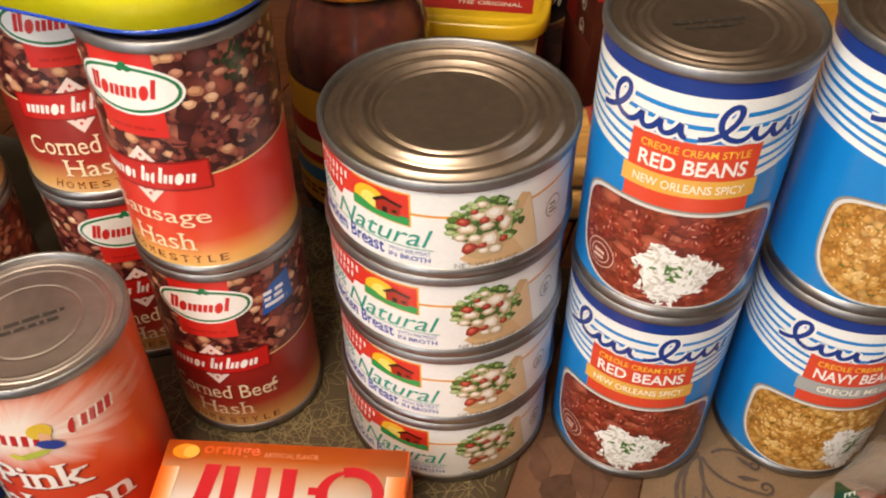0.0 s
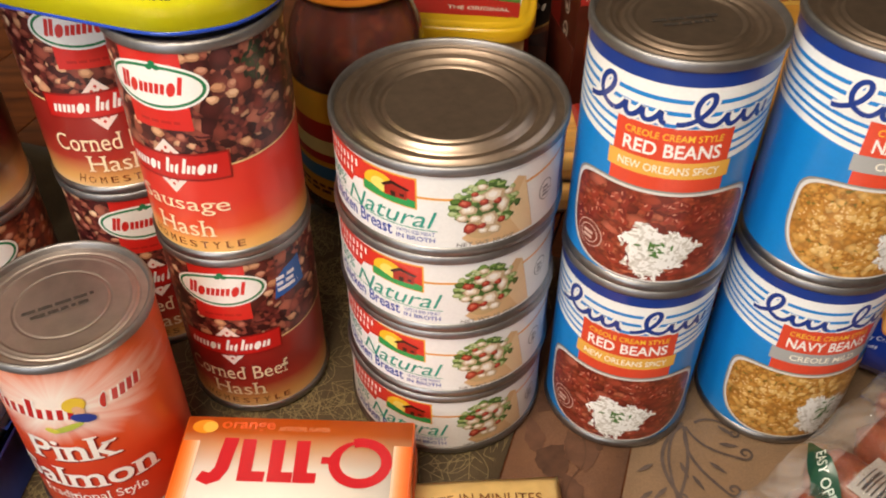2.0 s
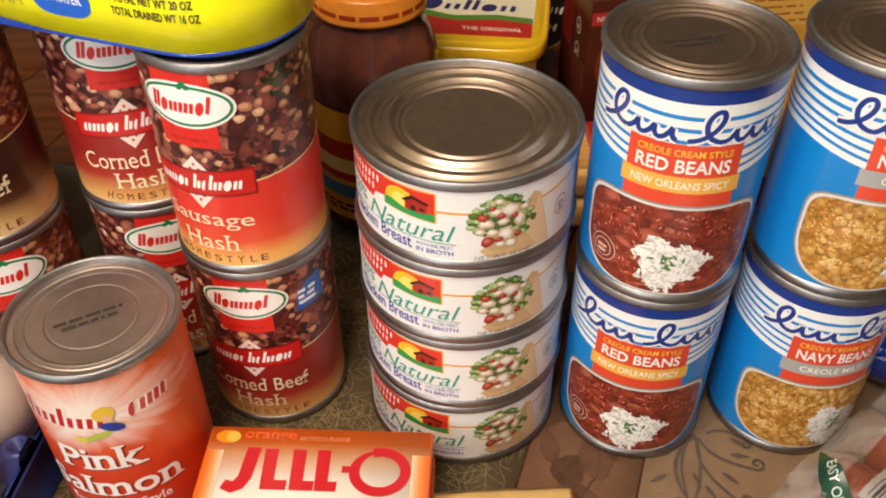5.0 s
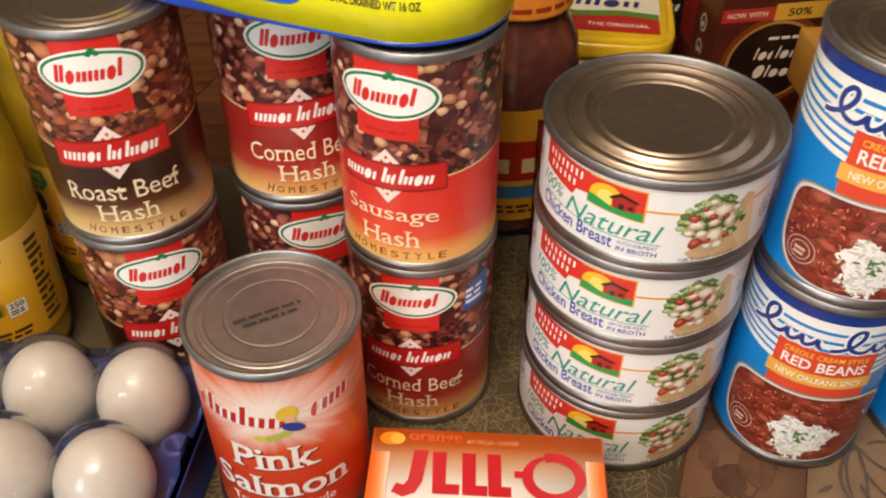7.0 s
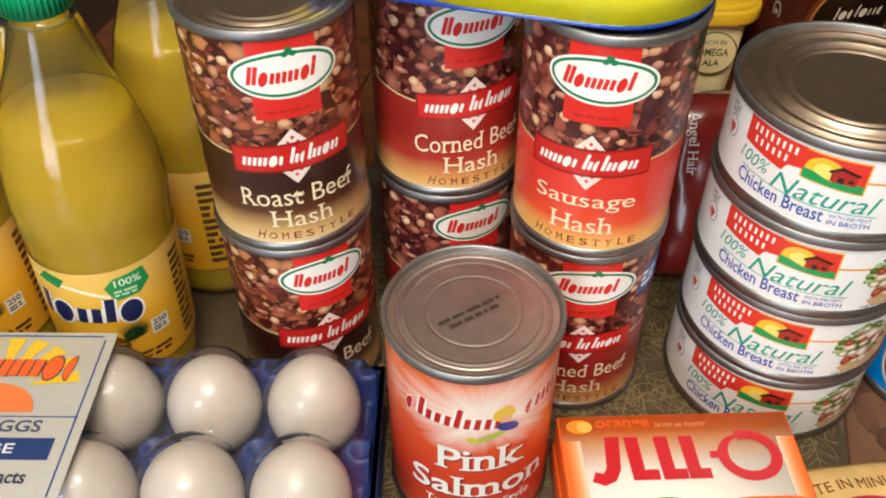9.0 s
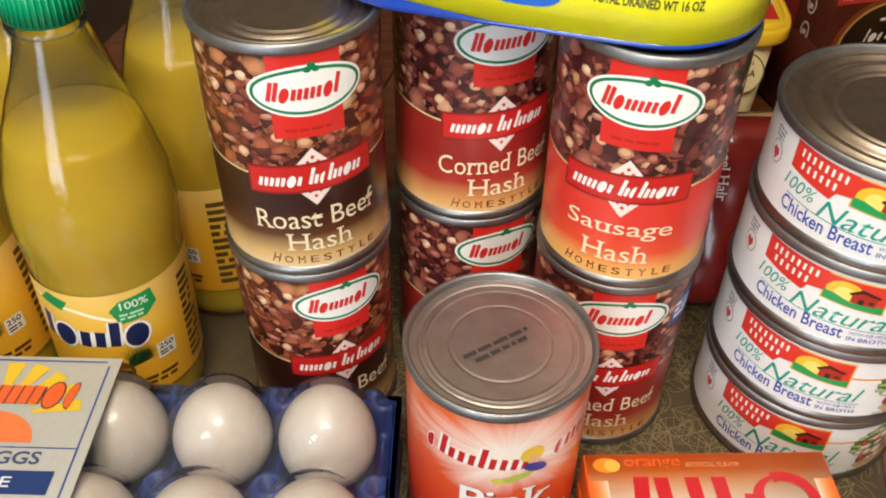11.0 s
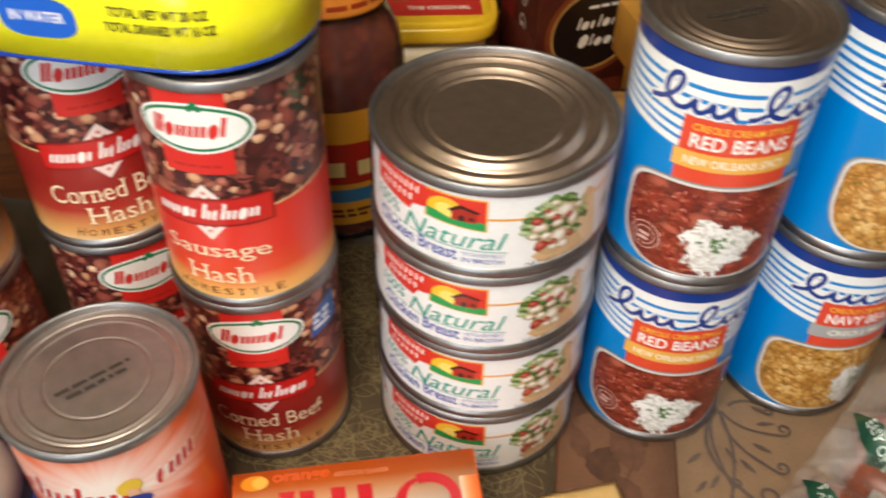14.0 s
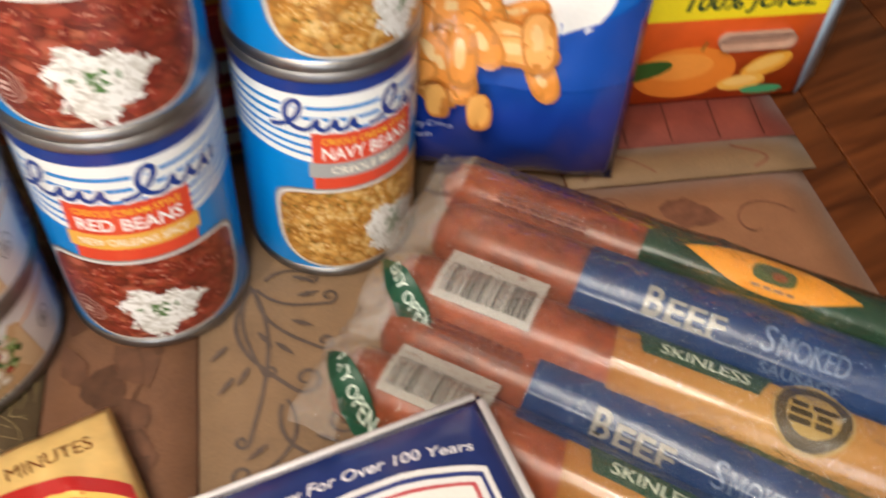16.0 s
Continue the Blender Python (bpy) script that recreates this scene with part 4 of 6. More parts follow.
rs = Art()
rb = plain("rose_leaf", hexcol("7c5240"), 0.6, 0, 0.2, 120, 0.1)
leaf_shape(rs, rb, 238, 318, -0.35, 34, 10, 1)
leaf_shape(rs, rb, 290, 250, -1.0, 30, 8, 2)
leaf_shape(rs, rb, 226, 262, -0.7, 30, 8, 2.5)
scroll(rs, rb, 286, 300, 0.3, 22, 0.7, 1.2, 3)
scroll(rs, rb, 216, 318, 3.3, 13, 0.8, 1.1, 4, -1)
scroll(rs, rb, 250, 215, 1.0, 20, 1.2, 1.2, 5)
printed("rose_leaf_print", rs, cloth_place(-0.0018), p_rose, "brown leaf print", None)["kind"] = "stuff"
ms = Art()
for i, a in enumerate((212, 236, 262, 290, 316)):
    ms.stroke(plain("maroon_line", hexcol("4d1d18"), 0.6, 0, 0.1), [(a + 8 * s, 364 + 60 * s) for s in np.linspace(0, 1, 8)], 0.8, 1)
ms.stroke(rb, [(205 + 40 * s, 340 + 16 * math.sin(3 * s)) for s in np.linspace(0, 1, 16)], 1.0, 1).stroke(rb, [(300 + 10 * math.sin(4 * s), 340 + 18 * s) for s in np.linspace(0, 1, 12)], 1.8, 2)
printed("line_print", ms, cloth_place(-0.0006), p_maroon, "", None)["kind"] = "stuff"


# ---- boxes and packets ----
def carton(name, m, w, d, h, mats, label, category, group=""):
    """A folded card box: body, and a glued flap seam on its ends."""
    t = thing(name, m, label, category, group)
    part("body", box(w, d, h, 0.0009), mats, t)
    for s in (-1, 1):
        part("end_flap", box(0.0008, d * 0.94, h * 0.52, 0.0003, (s * (w / 2 + 0.0004), 0, h * 0.03), 1), mats, t)
    return t


def pillow(w, l, h, seed=1, nx=26, ny=34, crimp=0.006, ripple=0.0016, pinch=0.55):
    """A filled pouch lying flat: full in the middle, thin crimped ends, crumpled a little."""
    bm = bmesh.new()
    sides = []
    for s in (1, -1):
        rows = []
        for i in range(nx + 1):
            row = []
            for j in range(ny + 1):
                x, y = i / nx * 2 - 1, j / ny * 2 - 1
                full = max(0, 1 - abs(x) ** 3.2) ** pinch * max(0, 1 - abs(y) ** 4.5) ** pinch
                n = noise.noise((x * 3 + seed, y * 4, seed * 1.7)) * 0.7 + noise.noise((x * 9, y * 9 + seed, 4)) * 0.3
                z = s * h / 2 * full * (1 + 0.10 * n) + ripple * n * (0.4 + full) * (1 if s > 0 else 0.3)
                if s > 0 and full <= 0.001:
                    z += 0.0003
                row.append(bm.verts.new((x * w / 2 * (1 - 0.035 * full), y * l / 2 * (1 - 0.02 * full), h / 2 + z)))
            rows.append(row)
        for i in range(nx):
            for j in range(ny):
                q = (rows[i][j], rows[i + 1][j], rows[i + 1][j + 1], rows[i][j + 1])
                bm.faces.new(q if s > 0 else q[::-1])
        sides.append(rows)
    bmesh.ops.remove_doubles(bm, verts=bm.verts[:], dist=0.0006)
    return bm


def on_pillow(w, l, h, seed=1, ripple=0.0016, pinch=0.55):
    """Places a drawing (millimetres from the pouch's middle) on the upper side of such a pouch."""
    def place(u, v, lay):
        x, y = max(-0.999, min(0.999, u / 1000 / (w / 2))), max(-0.999, min(0.999, v / 1000 / (l / 2)))
        full = max(0, 1 - abs(x) ** 3.2) ** pinch * max(0, 1 - abs(y) ** 4.5) ** pinch
        n = noise.noise((x * 3 + seed, y * 4, seed * 1.7)) * 0.7 + noise.noise((x * 9, y * 9 + seed, 4)) * 0.3
        z = h / 2 * full * (1 + 0.10 * n) + ripple * n * (0.4 + full)
        return (x * w / 2 * (1 - 0.035 * full), y * l / 2 * (1 - 0.02 * full), h / 2 + z + 0.0005 + LAYER * lay)
    return place


def diced(art, step):
    """Cuts long straight shapes of a drawing so that it can lie on a curved face."""
    bits = []
    for m, pts, faces in art.bits:
        bm = bmesh.new()
        vs = [bm.verts.new(p) for p in pts]
        for f in faces:
            if len(set(f)) > 2:
                try:
                    bm.faces.new([vs[i] for i in f])
                except ValueError:
                    pass
        for ax in (0, 1):
            lo, hi = min(p[ax] for p in pts), max(p[ax] for p in pts)
            k = math.floor(lo / step) + 1
            no = (1, 0, 0) if ax == 0 else (0, 1, 0)
            while k * step < hi:
                bmesh.ops.bisect_plane(bm, geom=bm.verts[:] + bm.edges[:] + bm.faces[:], plane_co=tuple(k * step * c for c in no), plane_no=no, dist=1e-5)
                k += 1
        bmesh.ops.triangulate(bm, faces=bm.faces[:])
        bm.verts.index_update()
        bits.append((m, [tuple(v.co) for v in bm.verts], [tuple(v.index for v in f.verts) for f in bm.faces]))
        bm.free()
    art.bits = bits
    return art


# gelatin dessert box
JW, JD, JH = 0.112, 0.090, 0.038
jm = pose(-0.0735, 0.2435 - 0.045, 0, 0, 0, -3.4)
JORANGE = plain("orange_card", hexcol("ee6a1e"), 0.35, 0, 0.03, 300, 0.02, 0.2)
gelatin = carton("gelatin_box", jm, JW, JD, JH, JORANGE, "orange and white gelatin dessert box lying flat", "box")
face = flat((0, 0, JH), (1, 0, 0), (0, 1, 0), (0, 0, 1))
jface = part("front_panel", box(JW - 0.002, JD - 0.002, 0.0003, 0, (0, 0, JH)), fade("gelatin_panel", [(0, "faf4ea"), (0.55, "faf2e6"), (0.74, "f8c08c"), (0.86, "f07a2a"), (1, "ee6a1e")], -0.020, 0.047, 0.33, 1), gelatin)
for s in (-1, 1):
    sidefade = Art()
    for k in range(7):
        sidefade.rect(ink(["ee6a1e", "ef7730", "f08540", "f19455", "f2a56e", "f2b88c", "f2cdb0"][k]), *sorted((s * (55 - k * 1.2), s * (55 - (k + 1) * 1.2)))[:1], -44, sorted((s * (55 - k * 1.2), s * (55 - (k + 1) * 1.2)))[1], 30 - 0.0 * k, 4.5 + 0.2 * k)
    printed("orange_border", sidefade, face, gelatin, "", None)
jt = Art().text(ink("e05a1e"), "orange", -38, 35.6, -12, 41.6, 6, 0.02).text(ink("e8956a"), "ARTIFICIAL FLAVOR", -10, 36.8, 15, 39.4, 6)
printed("flavour_text", jt, face, gelatin, "orange lettering", None)
JR = ink("c8202a")
printed("brand_hook", Art().poly(JR, [(-44, 8), (-38.5, 5.5), (-33, 8), (-30, 14), (-28, 32), (-35, 32), (-36.5, 15), (-38.5, 12), (-42, 13)], 6), face, gelatin, "red brand shape", None)
for u, w in ((-25, 12.5), (-11, 11.5), (1, 10.5)):
    printed("brand_block", Art().poly(JR, [(u, 8), (u + 6.2, 8), (u + 5.6, 31.5), (u - 1, 31.5)], 6).rect(JR, u + 6, 8, u + w, 13.5, 6.4), face, gelatin, "red brand shape", None)
printed("brand_dash", Art().rect(JR, 13, 18.8, 17.5, 22.6, 6), face, gelatin, "red brand shape", None)
ringo, n = [], 40
for i in range(n + 1):
    t = 1.9 - 6.4 * i / n
    ringo.append((31.5 + 12.4 * math.cos(t), 20.0 + 11.4 * math.sin(t)))
printed("brand_ring", Art().stroke(JR, ringo, 5.2, 6, True), face, gelatin, "red ring brand shape", None)
fr = Art().oval(ink("e89018"), -46, 38.2, 6.2, 4.0, 6).oval(ink("f6b848"), -43.5, 38.0, 3.6, 3.2, 7)
printed("orange_slice", fr, face, gelatin, "printed orange slice", None)
printed("green_leaf", Art().oval(ink("5a9a3c"), -12, -6, 12, 5, 6), face, gelatin, "", None)
printed("gelatin_cube", Art().oval(ink("e86a28"), 34, -18, 20, 16, 6, 30, 5).oval(ink("ee8a4a"), 34, -12, 17, 7, 7, 30, 5), face, gelatin, "printed gelatin cube", None)

# yellow sauce pouch
YFOIL = plain("gold_foil", hexcol("e6c47c"), 0.3, 0.12, 0.06, 120, 0.05)
ypm = Matrix.Translation((0.0175, 0.168, 0.0)) @ pose(0, 0, 0, 0, 0, 2.0)
YW, YL, YHH = 0.082, 0.116, 0.016
yp = thing("mix_packet", ypm, "golden yellow foil sauce mix packet lying flat", "packet")
part("pouch", pillow(YW, YL, YHH, 3), YFOIL, yp)
ya = Art().text(ink("7a4a1c"), "TASTE IN MINUTES", -35, 40.5, 31, 46.5, 2, 0.0, 0, 0, -0.5)
printed("slogan", diced(ya, 6), on_pillow(YW, YL, YHH, 3), yp, "brown lettering", None)
yr = Art().poly(ink("b3201c"), [(-38, 8)] + [(u, 36 - 17 * (u / 38) ** 2) for u in np.linspace(-38, 38, 21)] + [(38, 8)], 2).poly(ink("e8c060"), [(-38, 4)] + [(u, 29 - 17 * (u / 38) ** 2) for u in np.linspace(-38, 38, 21)] + [(38, 4)], 4)
yr.poly(ink("c42a22"), [(-38, -30)] + [(u, 26 - 17 * (u / 38) ** 2) for u in np.linspace(-38, 38, 21)] + [(38, -30)], 6)
printed("red_arch", diced(yr, 5), on_pillow(YW, YL, YHH, 3), yp, "red arch print", None)

# blue flour-style bag lying in front
BW, BL, BH = 0.135, 0.17, 0.026
bpm = Matrix.Translation((0.1765, 0.1480, 0.0265)) @ pose(0, 0, 0, 0, -4, -7) @ Matrix.Translation((-BW / 2, -BL / 2, 0))
bag = thing("mix_bag", bpm, "navy blue and white mix bag lying flat", "bag")
NAVY = plain("navy_film", hexcol("26346e"), 0.22, 0, 0.08, 120, 0.05, 0.3)
part("pouch", pillow(BW, BL, BH, 6, ripple=0.001), NAVY, bag)
place = on_pillow(BW, BL, BH, 6, 0.001)
ba = Art().text(ink("e8e6ee"), "Delicious Easy For Over 100 Years", -46, 66.5, 57, 72.0, 2, 0.012, 0.25, 0, -5.0)
printed("slogan", diced(ba, 6), place, bag, "white lettering", None)
arch = lambda top, k: [(u, top + 8.5 - 16 * ((u - 18) / 58) ** 2) for u in np.linspace(-58 + k, 58 - k, 21)]
bb = Art()
for c, top, k, lay in (("f0eef0", 55, 0, 2), ("2a3a80", 52.5, 2, 4), ("f0eef0", 50.5, 3.5, 6), ("c4505a", 48.0, 6, 8), ("f3efec", 46.5, 7.5, 10)):
    bb.poly(ink(c), [(-58 + k, -60)] + arch(top, k) + [(58 - k, -60)], lay)
bb.marks(ink("2a3a80"), "OinTco", -38, 24, 40, 45, 4.0, 12, 0.2, 0.0, 0.62)
printed("arched_panel", diced(bb, 6), place, bag, "white arched panel with navy brand shape", None)
part("white_edge", box(BW * 0.97, 0.0022, 0.0006, 0, (0, BL / 2 - 0.0004, BH / 2 + 0.0012)), ink("e9e7ea"), bag)
part("white_edge", box(0.003, BL * 0.97, 0.0006, 0, (BW / 2 - 0.0005, 0, BH / 2 + 0.0012)), ink("e9e7ea"), bag)


# ---- tuna multipack on top of the hash stacks ----
TUNAY = plain("yellow_shrink_film", hexcol("f8f01c"), 0.22, 0, 0.04, 60, 0.06, 0.2)
TUNAY.node_tree.nodes["Principled BSDF"].inputs["Specular IOR Level"].default_value = 0.25
TUNAY.node_tree.nodes["Principled BSDF"].inputs["Subsurface Weight"].default_value = 0.35
TUNAY.node_tree.nodes["Principled BSDF"].inputs["Subsurface Radius"].default_value = (0.02, 0.02, 0.004)
TUNAB = plain("blue_shrink_film", hexcol("2348b0"), 0.16, 0, 0.05, 60, 0.06, 0.5)


def stadium(L, R, z, n=26):
    pts = [(L / 2 + R * math.cos(a), R * math.sin(a), z) for a in np.linspace(-math.pi / 2, math.pi / 2, n)]
    return pts + [(-L / 2 + R * math.cos(a), R * math.sin(a), z) for a in np.linspace(math.pi / 2, 3 * math.pi / 2, n)]


def stadium_shell(L, profile, n=26):
    bm = bmesh.new()
    rings = [[bm.verts.new((p[0], p[1], p[2] + 0.0005 * noise.noise((p[0] * 60, p[1] * 60, z * 60)))) for p in stadium(L, r, z, n)] for r, z in profile]
    for a, b in zip(rings, rings[1:]):
        for i in range(len(a)):
            j = (i + 1) % len(a)
            bm.faces.new((a[i], a[j], b[j], b[i]))
    bm.faces.new(rings[0][::-1])
    bm.faces.new(rings[-1])
    return bm


TL, TR_ = 0.090, 0.0418
TUNA_POSE = Matrix.Translation((-0.1475, 0.3385, 0.2256)) @ pose(0, 0, 0, 0, 0, -21)
tuna = thing("tuna_multipack", TUNA_POSE, "yellow shrink-wrapped pack of tuna cans across the stacks", "food pack")
part("blue_tray_band", stadium_shell(TL, [(TR_ - 0.004, 0.0), (TR_ - 0.0012, 0.0008), (TR_, 0.0016), (TR_ + 0.0002, 0.0032)]), TUNAB, tuna)
part("yellow_wrap", stadium_shell(TL, [(TR_ + 0.0002, 0.0033), (TR_ + 0.0004, 0.02), (TR_, 0.034), (TR_ - 0.002, 0.0375), (TR_ - 0.008, 0.038)]), TUNAY, tuna)
def tuna_side(u, v, w):
    s = u / 1000
    R = TR_ + 0.0006 + w * LAYER
    if abs(s) <= TL / 2:
        return (s, -R, v / 1000)
    k = (abs(s) - TL / 2) / TR_
    return (math.copysign(TL / 2 + R * math.sin(k), s), -R * math.cos(k), v / 1000)
tb = Art().text(ink("4a4a20"), "TOTAL NET WT 20 OZ", 28, 22.0, 62, 25.8, 1, 0.03).text(ink("4a4a20"), "TOTAL DRAINED WT 16 OZ", 26, 16.4, 64, 20.2, 1, 0.03)
printed("weight_text", tb, tuna_side, tuna, "dark lettering", 3)
tw = Art().oval(ink("2360c8"), 2, 19, 14, 7.5, 1, 24, 3).text(ink("eef0f4"), "IN WATER", -8, 17.5, 12, 21.5, 3, 0.02).text(ink("b7b020"), "TUNA", -40, 13, -18, 20, 1, 0.01)
printed("blue_badge", tw, tuna_side, tuna, "blue badge with white lettering", 3)
blue_low = Art().poly(TUNAB, [(-95, 3.2)] + [(u, 3.4 + 11 * max(0, (-u - 5) / 90) ** 1.3) for u in np.linspace(-95, 5, 20)] + [(5, 3.2)], 0.8)
printed("blue_sweep", blue_low, tuna_side, tuna, "", 3)


# ---- bottles of pineapple soda ----
PET = film_sheet("clear_bottle_plastic", (0.95, 0.97, 0.9), 0.02, 0.05, 0.16, 45, 1.5)
CAPG = plain("green_cap", hexcol("1a8a5a"), 0.35, 0, 0.05, 200, 0.03)


def soda_liquid():
    m, nodes, links, b = tree("cloudy_yellow_soda")
    n = noise_node(nodes, links, 25, 3)
    r = ramp(nodes, [(0.3, hexcol("d8b200")), (0.7, hexcol("e2c20c"))])
    links.new(n.outputs["Fac"], r.inputs[0])
    links.new(r.outputs[0], b.inputs["Base Color"])
    b.inputs["Roughness"].default_value = 0.08
    b.inputs["Subsurface Weight"].default_value = 0.12
    b.inputs["Specular IOR Level"].default_value = 0.25
    b.inputs["Subsurface Radius"].default_value = (0.02, 0.013, 0.002)
    b.inputs["Transmission Weight"].default_value = 0.5
    b.inputs["IOR"].default_value = 1.34
    return m


SODAY = soda_liquid()


def bottle_radius(z, R):
    keys = [(0, 0.80), (0.004, 0.93), (0.010, 1.0), (0.106, 1.0), (0.110, 1.02), (0.122, 1.04), (0.136, 1.0), (0.154, 0.86), (0.170, 0.68), (0.183, 0.51), (0.194, 0.40), (0.2, 0.37)]
    for (a, ra), (b, rb_) in zip(keys, keys[1:]):
        if a <= z <= b:
            t = (z - a) / (b - a)
            t = t * t * (3 - 2 * t) if z < 0.012 else t
            return R * (ra + (rb_ - ra) * t)
    return R * 0.37


def soda_bottle(m, turn):
    R = 0.0355
    b = thing("soda_bottle", m, "clear plastic bottle of yellow pineapple soda, green cap", "bottle", "soda bottles")
    zs = [i * 0.004 for i in range(51)]
    up = lambda z: z if z < 0.1 else 0.1 + (z - 0.1) * 1.14
    part("bottle", revolve([(0, 0.004)] + [(bottle_radius(z, R), up(z)) for z in zs], 56), PET, b, "clear plastic shell").visible_shadow = False
    fill = [z for z in zs if 0.004 <= z <= 0.160]
    part("soda", revolve([(0, 0.005)] + [(bottle_radius(z, R) - 0.0008, up(z)) for z in fill] + [(0, up(0.160))], 56), SODAY, b, "cloudy yellow drink")
    part("neck_ring", revolve([(0.012, 0.2120), (0.0155, 0.2130), (0.0155, 0.2152), (0.012, 0.2160)], 40), PET, b)
    cap = part("cap", revolve([(0.0135, 0.2170), (0.0150, 0.2175), (0.0150, 0.2315), (0.0142, 0.2335), (0.0115, 0.2342), (0, 0.2342)], 60), CAPG, b, "ribbed green cap")
    rib = bmesh.new()
    for i in range(40):
        a = 2 * math.pi * i / 40
        r = bmesh.ops.create_cube(rib, size=1)
        bmesh.ops.scale(rib, vec=(0.0008, 0.0009, 0.0115), verts=r["verts"])
        bmesh.ops.rotate(rib, cent=(0, 0, 0), matrix=Matrix.Rotation(a, 3, "Z"), verts=r["verts"])
        bmesh.ops.translate(rib, vec=(0.0151 * math.cos(a), 0.0151 * math.sin(a), 0.2245), verts=r["verts"])
    part("cap_ribs", rib, CAPG, cap)["kind"] = "stuff"
    place0 = wrapped(R + 0.0004, turn)
    place = lambda u, v, w: place0(u, v * 1.02 + 14, w)
    edge = math.pi * (R + 0.0004) * 1000
    lab = printed("label", Art().rect(fade("soda_label", [(0, "e8a81c"), (0.5, "f0b82a"), (1, "e8c46a")], 0.029, 0.106), -edge, 12, edge, 82), place, b, "yellow paper label")
    a = Art().poly(ink("2f8f4a"), [(4, 72), (9, 77), (24, 79), (26, 70), (20, 64), (8, 63)], 1.5).text(ink("dff0d8"), "100%", 9, 71.5, 22, 76, 2.5, 0.01)
    a.bars(ink("bfe0b8"), 8, 65.5, 20, 70, 2, 4, 2.5).poly(ink("2f8f4a"), [(-30, 74), (-24, 80), (-14, 77), (-18, 71)], 1.5)
    a.stroke(ink("f6ecc8"), [(-34, 76), (-10, 72), (6, 66)], 2.0, 1.2)
    printed("leaf_badge", a, place, lab, "green leaf badges")
    nv = ink("1d2450")
    bm_ = Art().marks(nv, "TonTo", -34, 48, 20, 68, 4.6, 3.2, 0.1, -0.02, 0.72, ink("f6f0e6"), 2.4)
    printed("brand_mark", bm_, place, lab, "navy brand shape edged white")
    f = Art()
    f.oval(ink("7a4c16"), -1, 31, 10, 8.4, 2, 24)
    r_ = random.Random(3)
    for i in range(40):
        f.oval(ink(r_.choice(["a8742a", "6a4216", "c08c3a"])), -1 + r_.gauss(0, 4.2), 31 + r_.gauss(0, 3.5), 1.1, 0.9, 3 + r_.random(), 7)
    for i in range(16):
        an = 0.2 + i * 0.14
        f.poly(ink(r_.choice(["1c3818", "2c4f20", "142a12"])), [(6 + 1.6 * math.sin(an), 36), (7 + 14 * math.cos(an - 0.5), 37 + 12 * math.sin(an - 0.2)), (8.5, 34)], 4 + 0.15 * i)
    printed("pineapple_picture", f, place, lab, "printed pineapple")
    s = Art().rect(ink("f4f0e4"), 21, 33, 31, 43, 1.5).bars(ink("38342a"), 22, 34.5, 30, 38, 2, 5, 2.5).text(ink("38342a"), "250", 22, 38.6, 30, 42.2, 2.5, 0.02)
    s.bars(ink("5a3a18"), 12, 18, 30, 25, 2, 9, 1.5).bars(ink("5a4420"), 40, 18, 52, 76, 12, 17, 1.5).bars(ink("7a5018"), -20, 16, 2, 19, 1, 7, 1.5)
    s.rect(ink("f0e8d0"), 58, 30, 78, 60, 1.5).bars(ink("3a3020"), 59, 31, 77, 59, 9, 22, 2.5)
    printed("small_print", s, place, lab)
    return b


soda_bottle(pose(-0.3490, 0.3400, 0.0012, 0, 2.2, 0), 3)
soda_bottle(at(-0.3060, 0.4150), -62)
soda_bottle(at(-0.4280, 0.3580), 10)
soda_bottle(at(-0.3795, 0.4170), 40)


# ---- egg carton ----
EGG = plain("egg_shell", hexcol("c4b8ac"), 0.38, 0, 0.03, 260, 0.06)
EGG.node_tree.nodes["Principled BSDF"].inputs["Subsurface Weight"].default_value = 0.12
EGG.node_tree.nodes["Principled BSDF"].inputs["Subsurface Radius"].default_value = (0.006, 0.003, 0.002)
TRAY = plain("blue_foam", hexcol("1e3272"), 0.45, 0, 0.08, 140, 0.08)
CLEAR = film_sheet("clear_lid_plastic", (0.80, 0.83, 0.90), 0.035, 0.05, 0.10, 60, 1.45)
ANG = math.degrees(math.atan2(-0.105, 0.994))
egg_origin = pose(-0.2434, 0.2625, 0, 0, 0, ANG)
SX, SY = 0.0485, 0.0500
tray = thing("egg_carton", egg_origin, "blue egg carton with clear lid holding white eggs", "egg carton")


def tray_height(x, y):
    """Cups between raised posts."""
    cx, cy = (x / SX) - round(x / SX), (y / SY) - round(y / SY)
    d = math.hypot(cx * SX, cy * SY)
    cup = 0.027 - 0.019 * max(0, 1 - (d / 0.0245) ** 2) ** 0.7
    px, py = (x / SX - 0.5) - round(x / SX - 0.5), (y / SY - 0.5) - round(y / SY - 0.5)
    q = math.hypot(px * SX, py * SY)
    post = 0.040 if q < 0.0068 else (0.040 - (q - 0.0068) * 2.2)
    hole = 0.010 if q < 0.0036 else 0
    return max(cup, min(0.040, post)) - hole


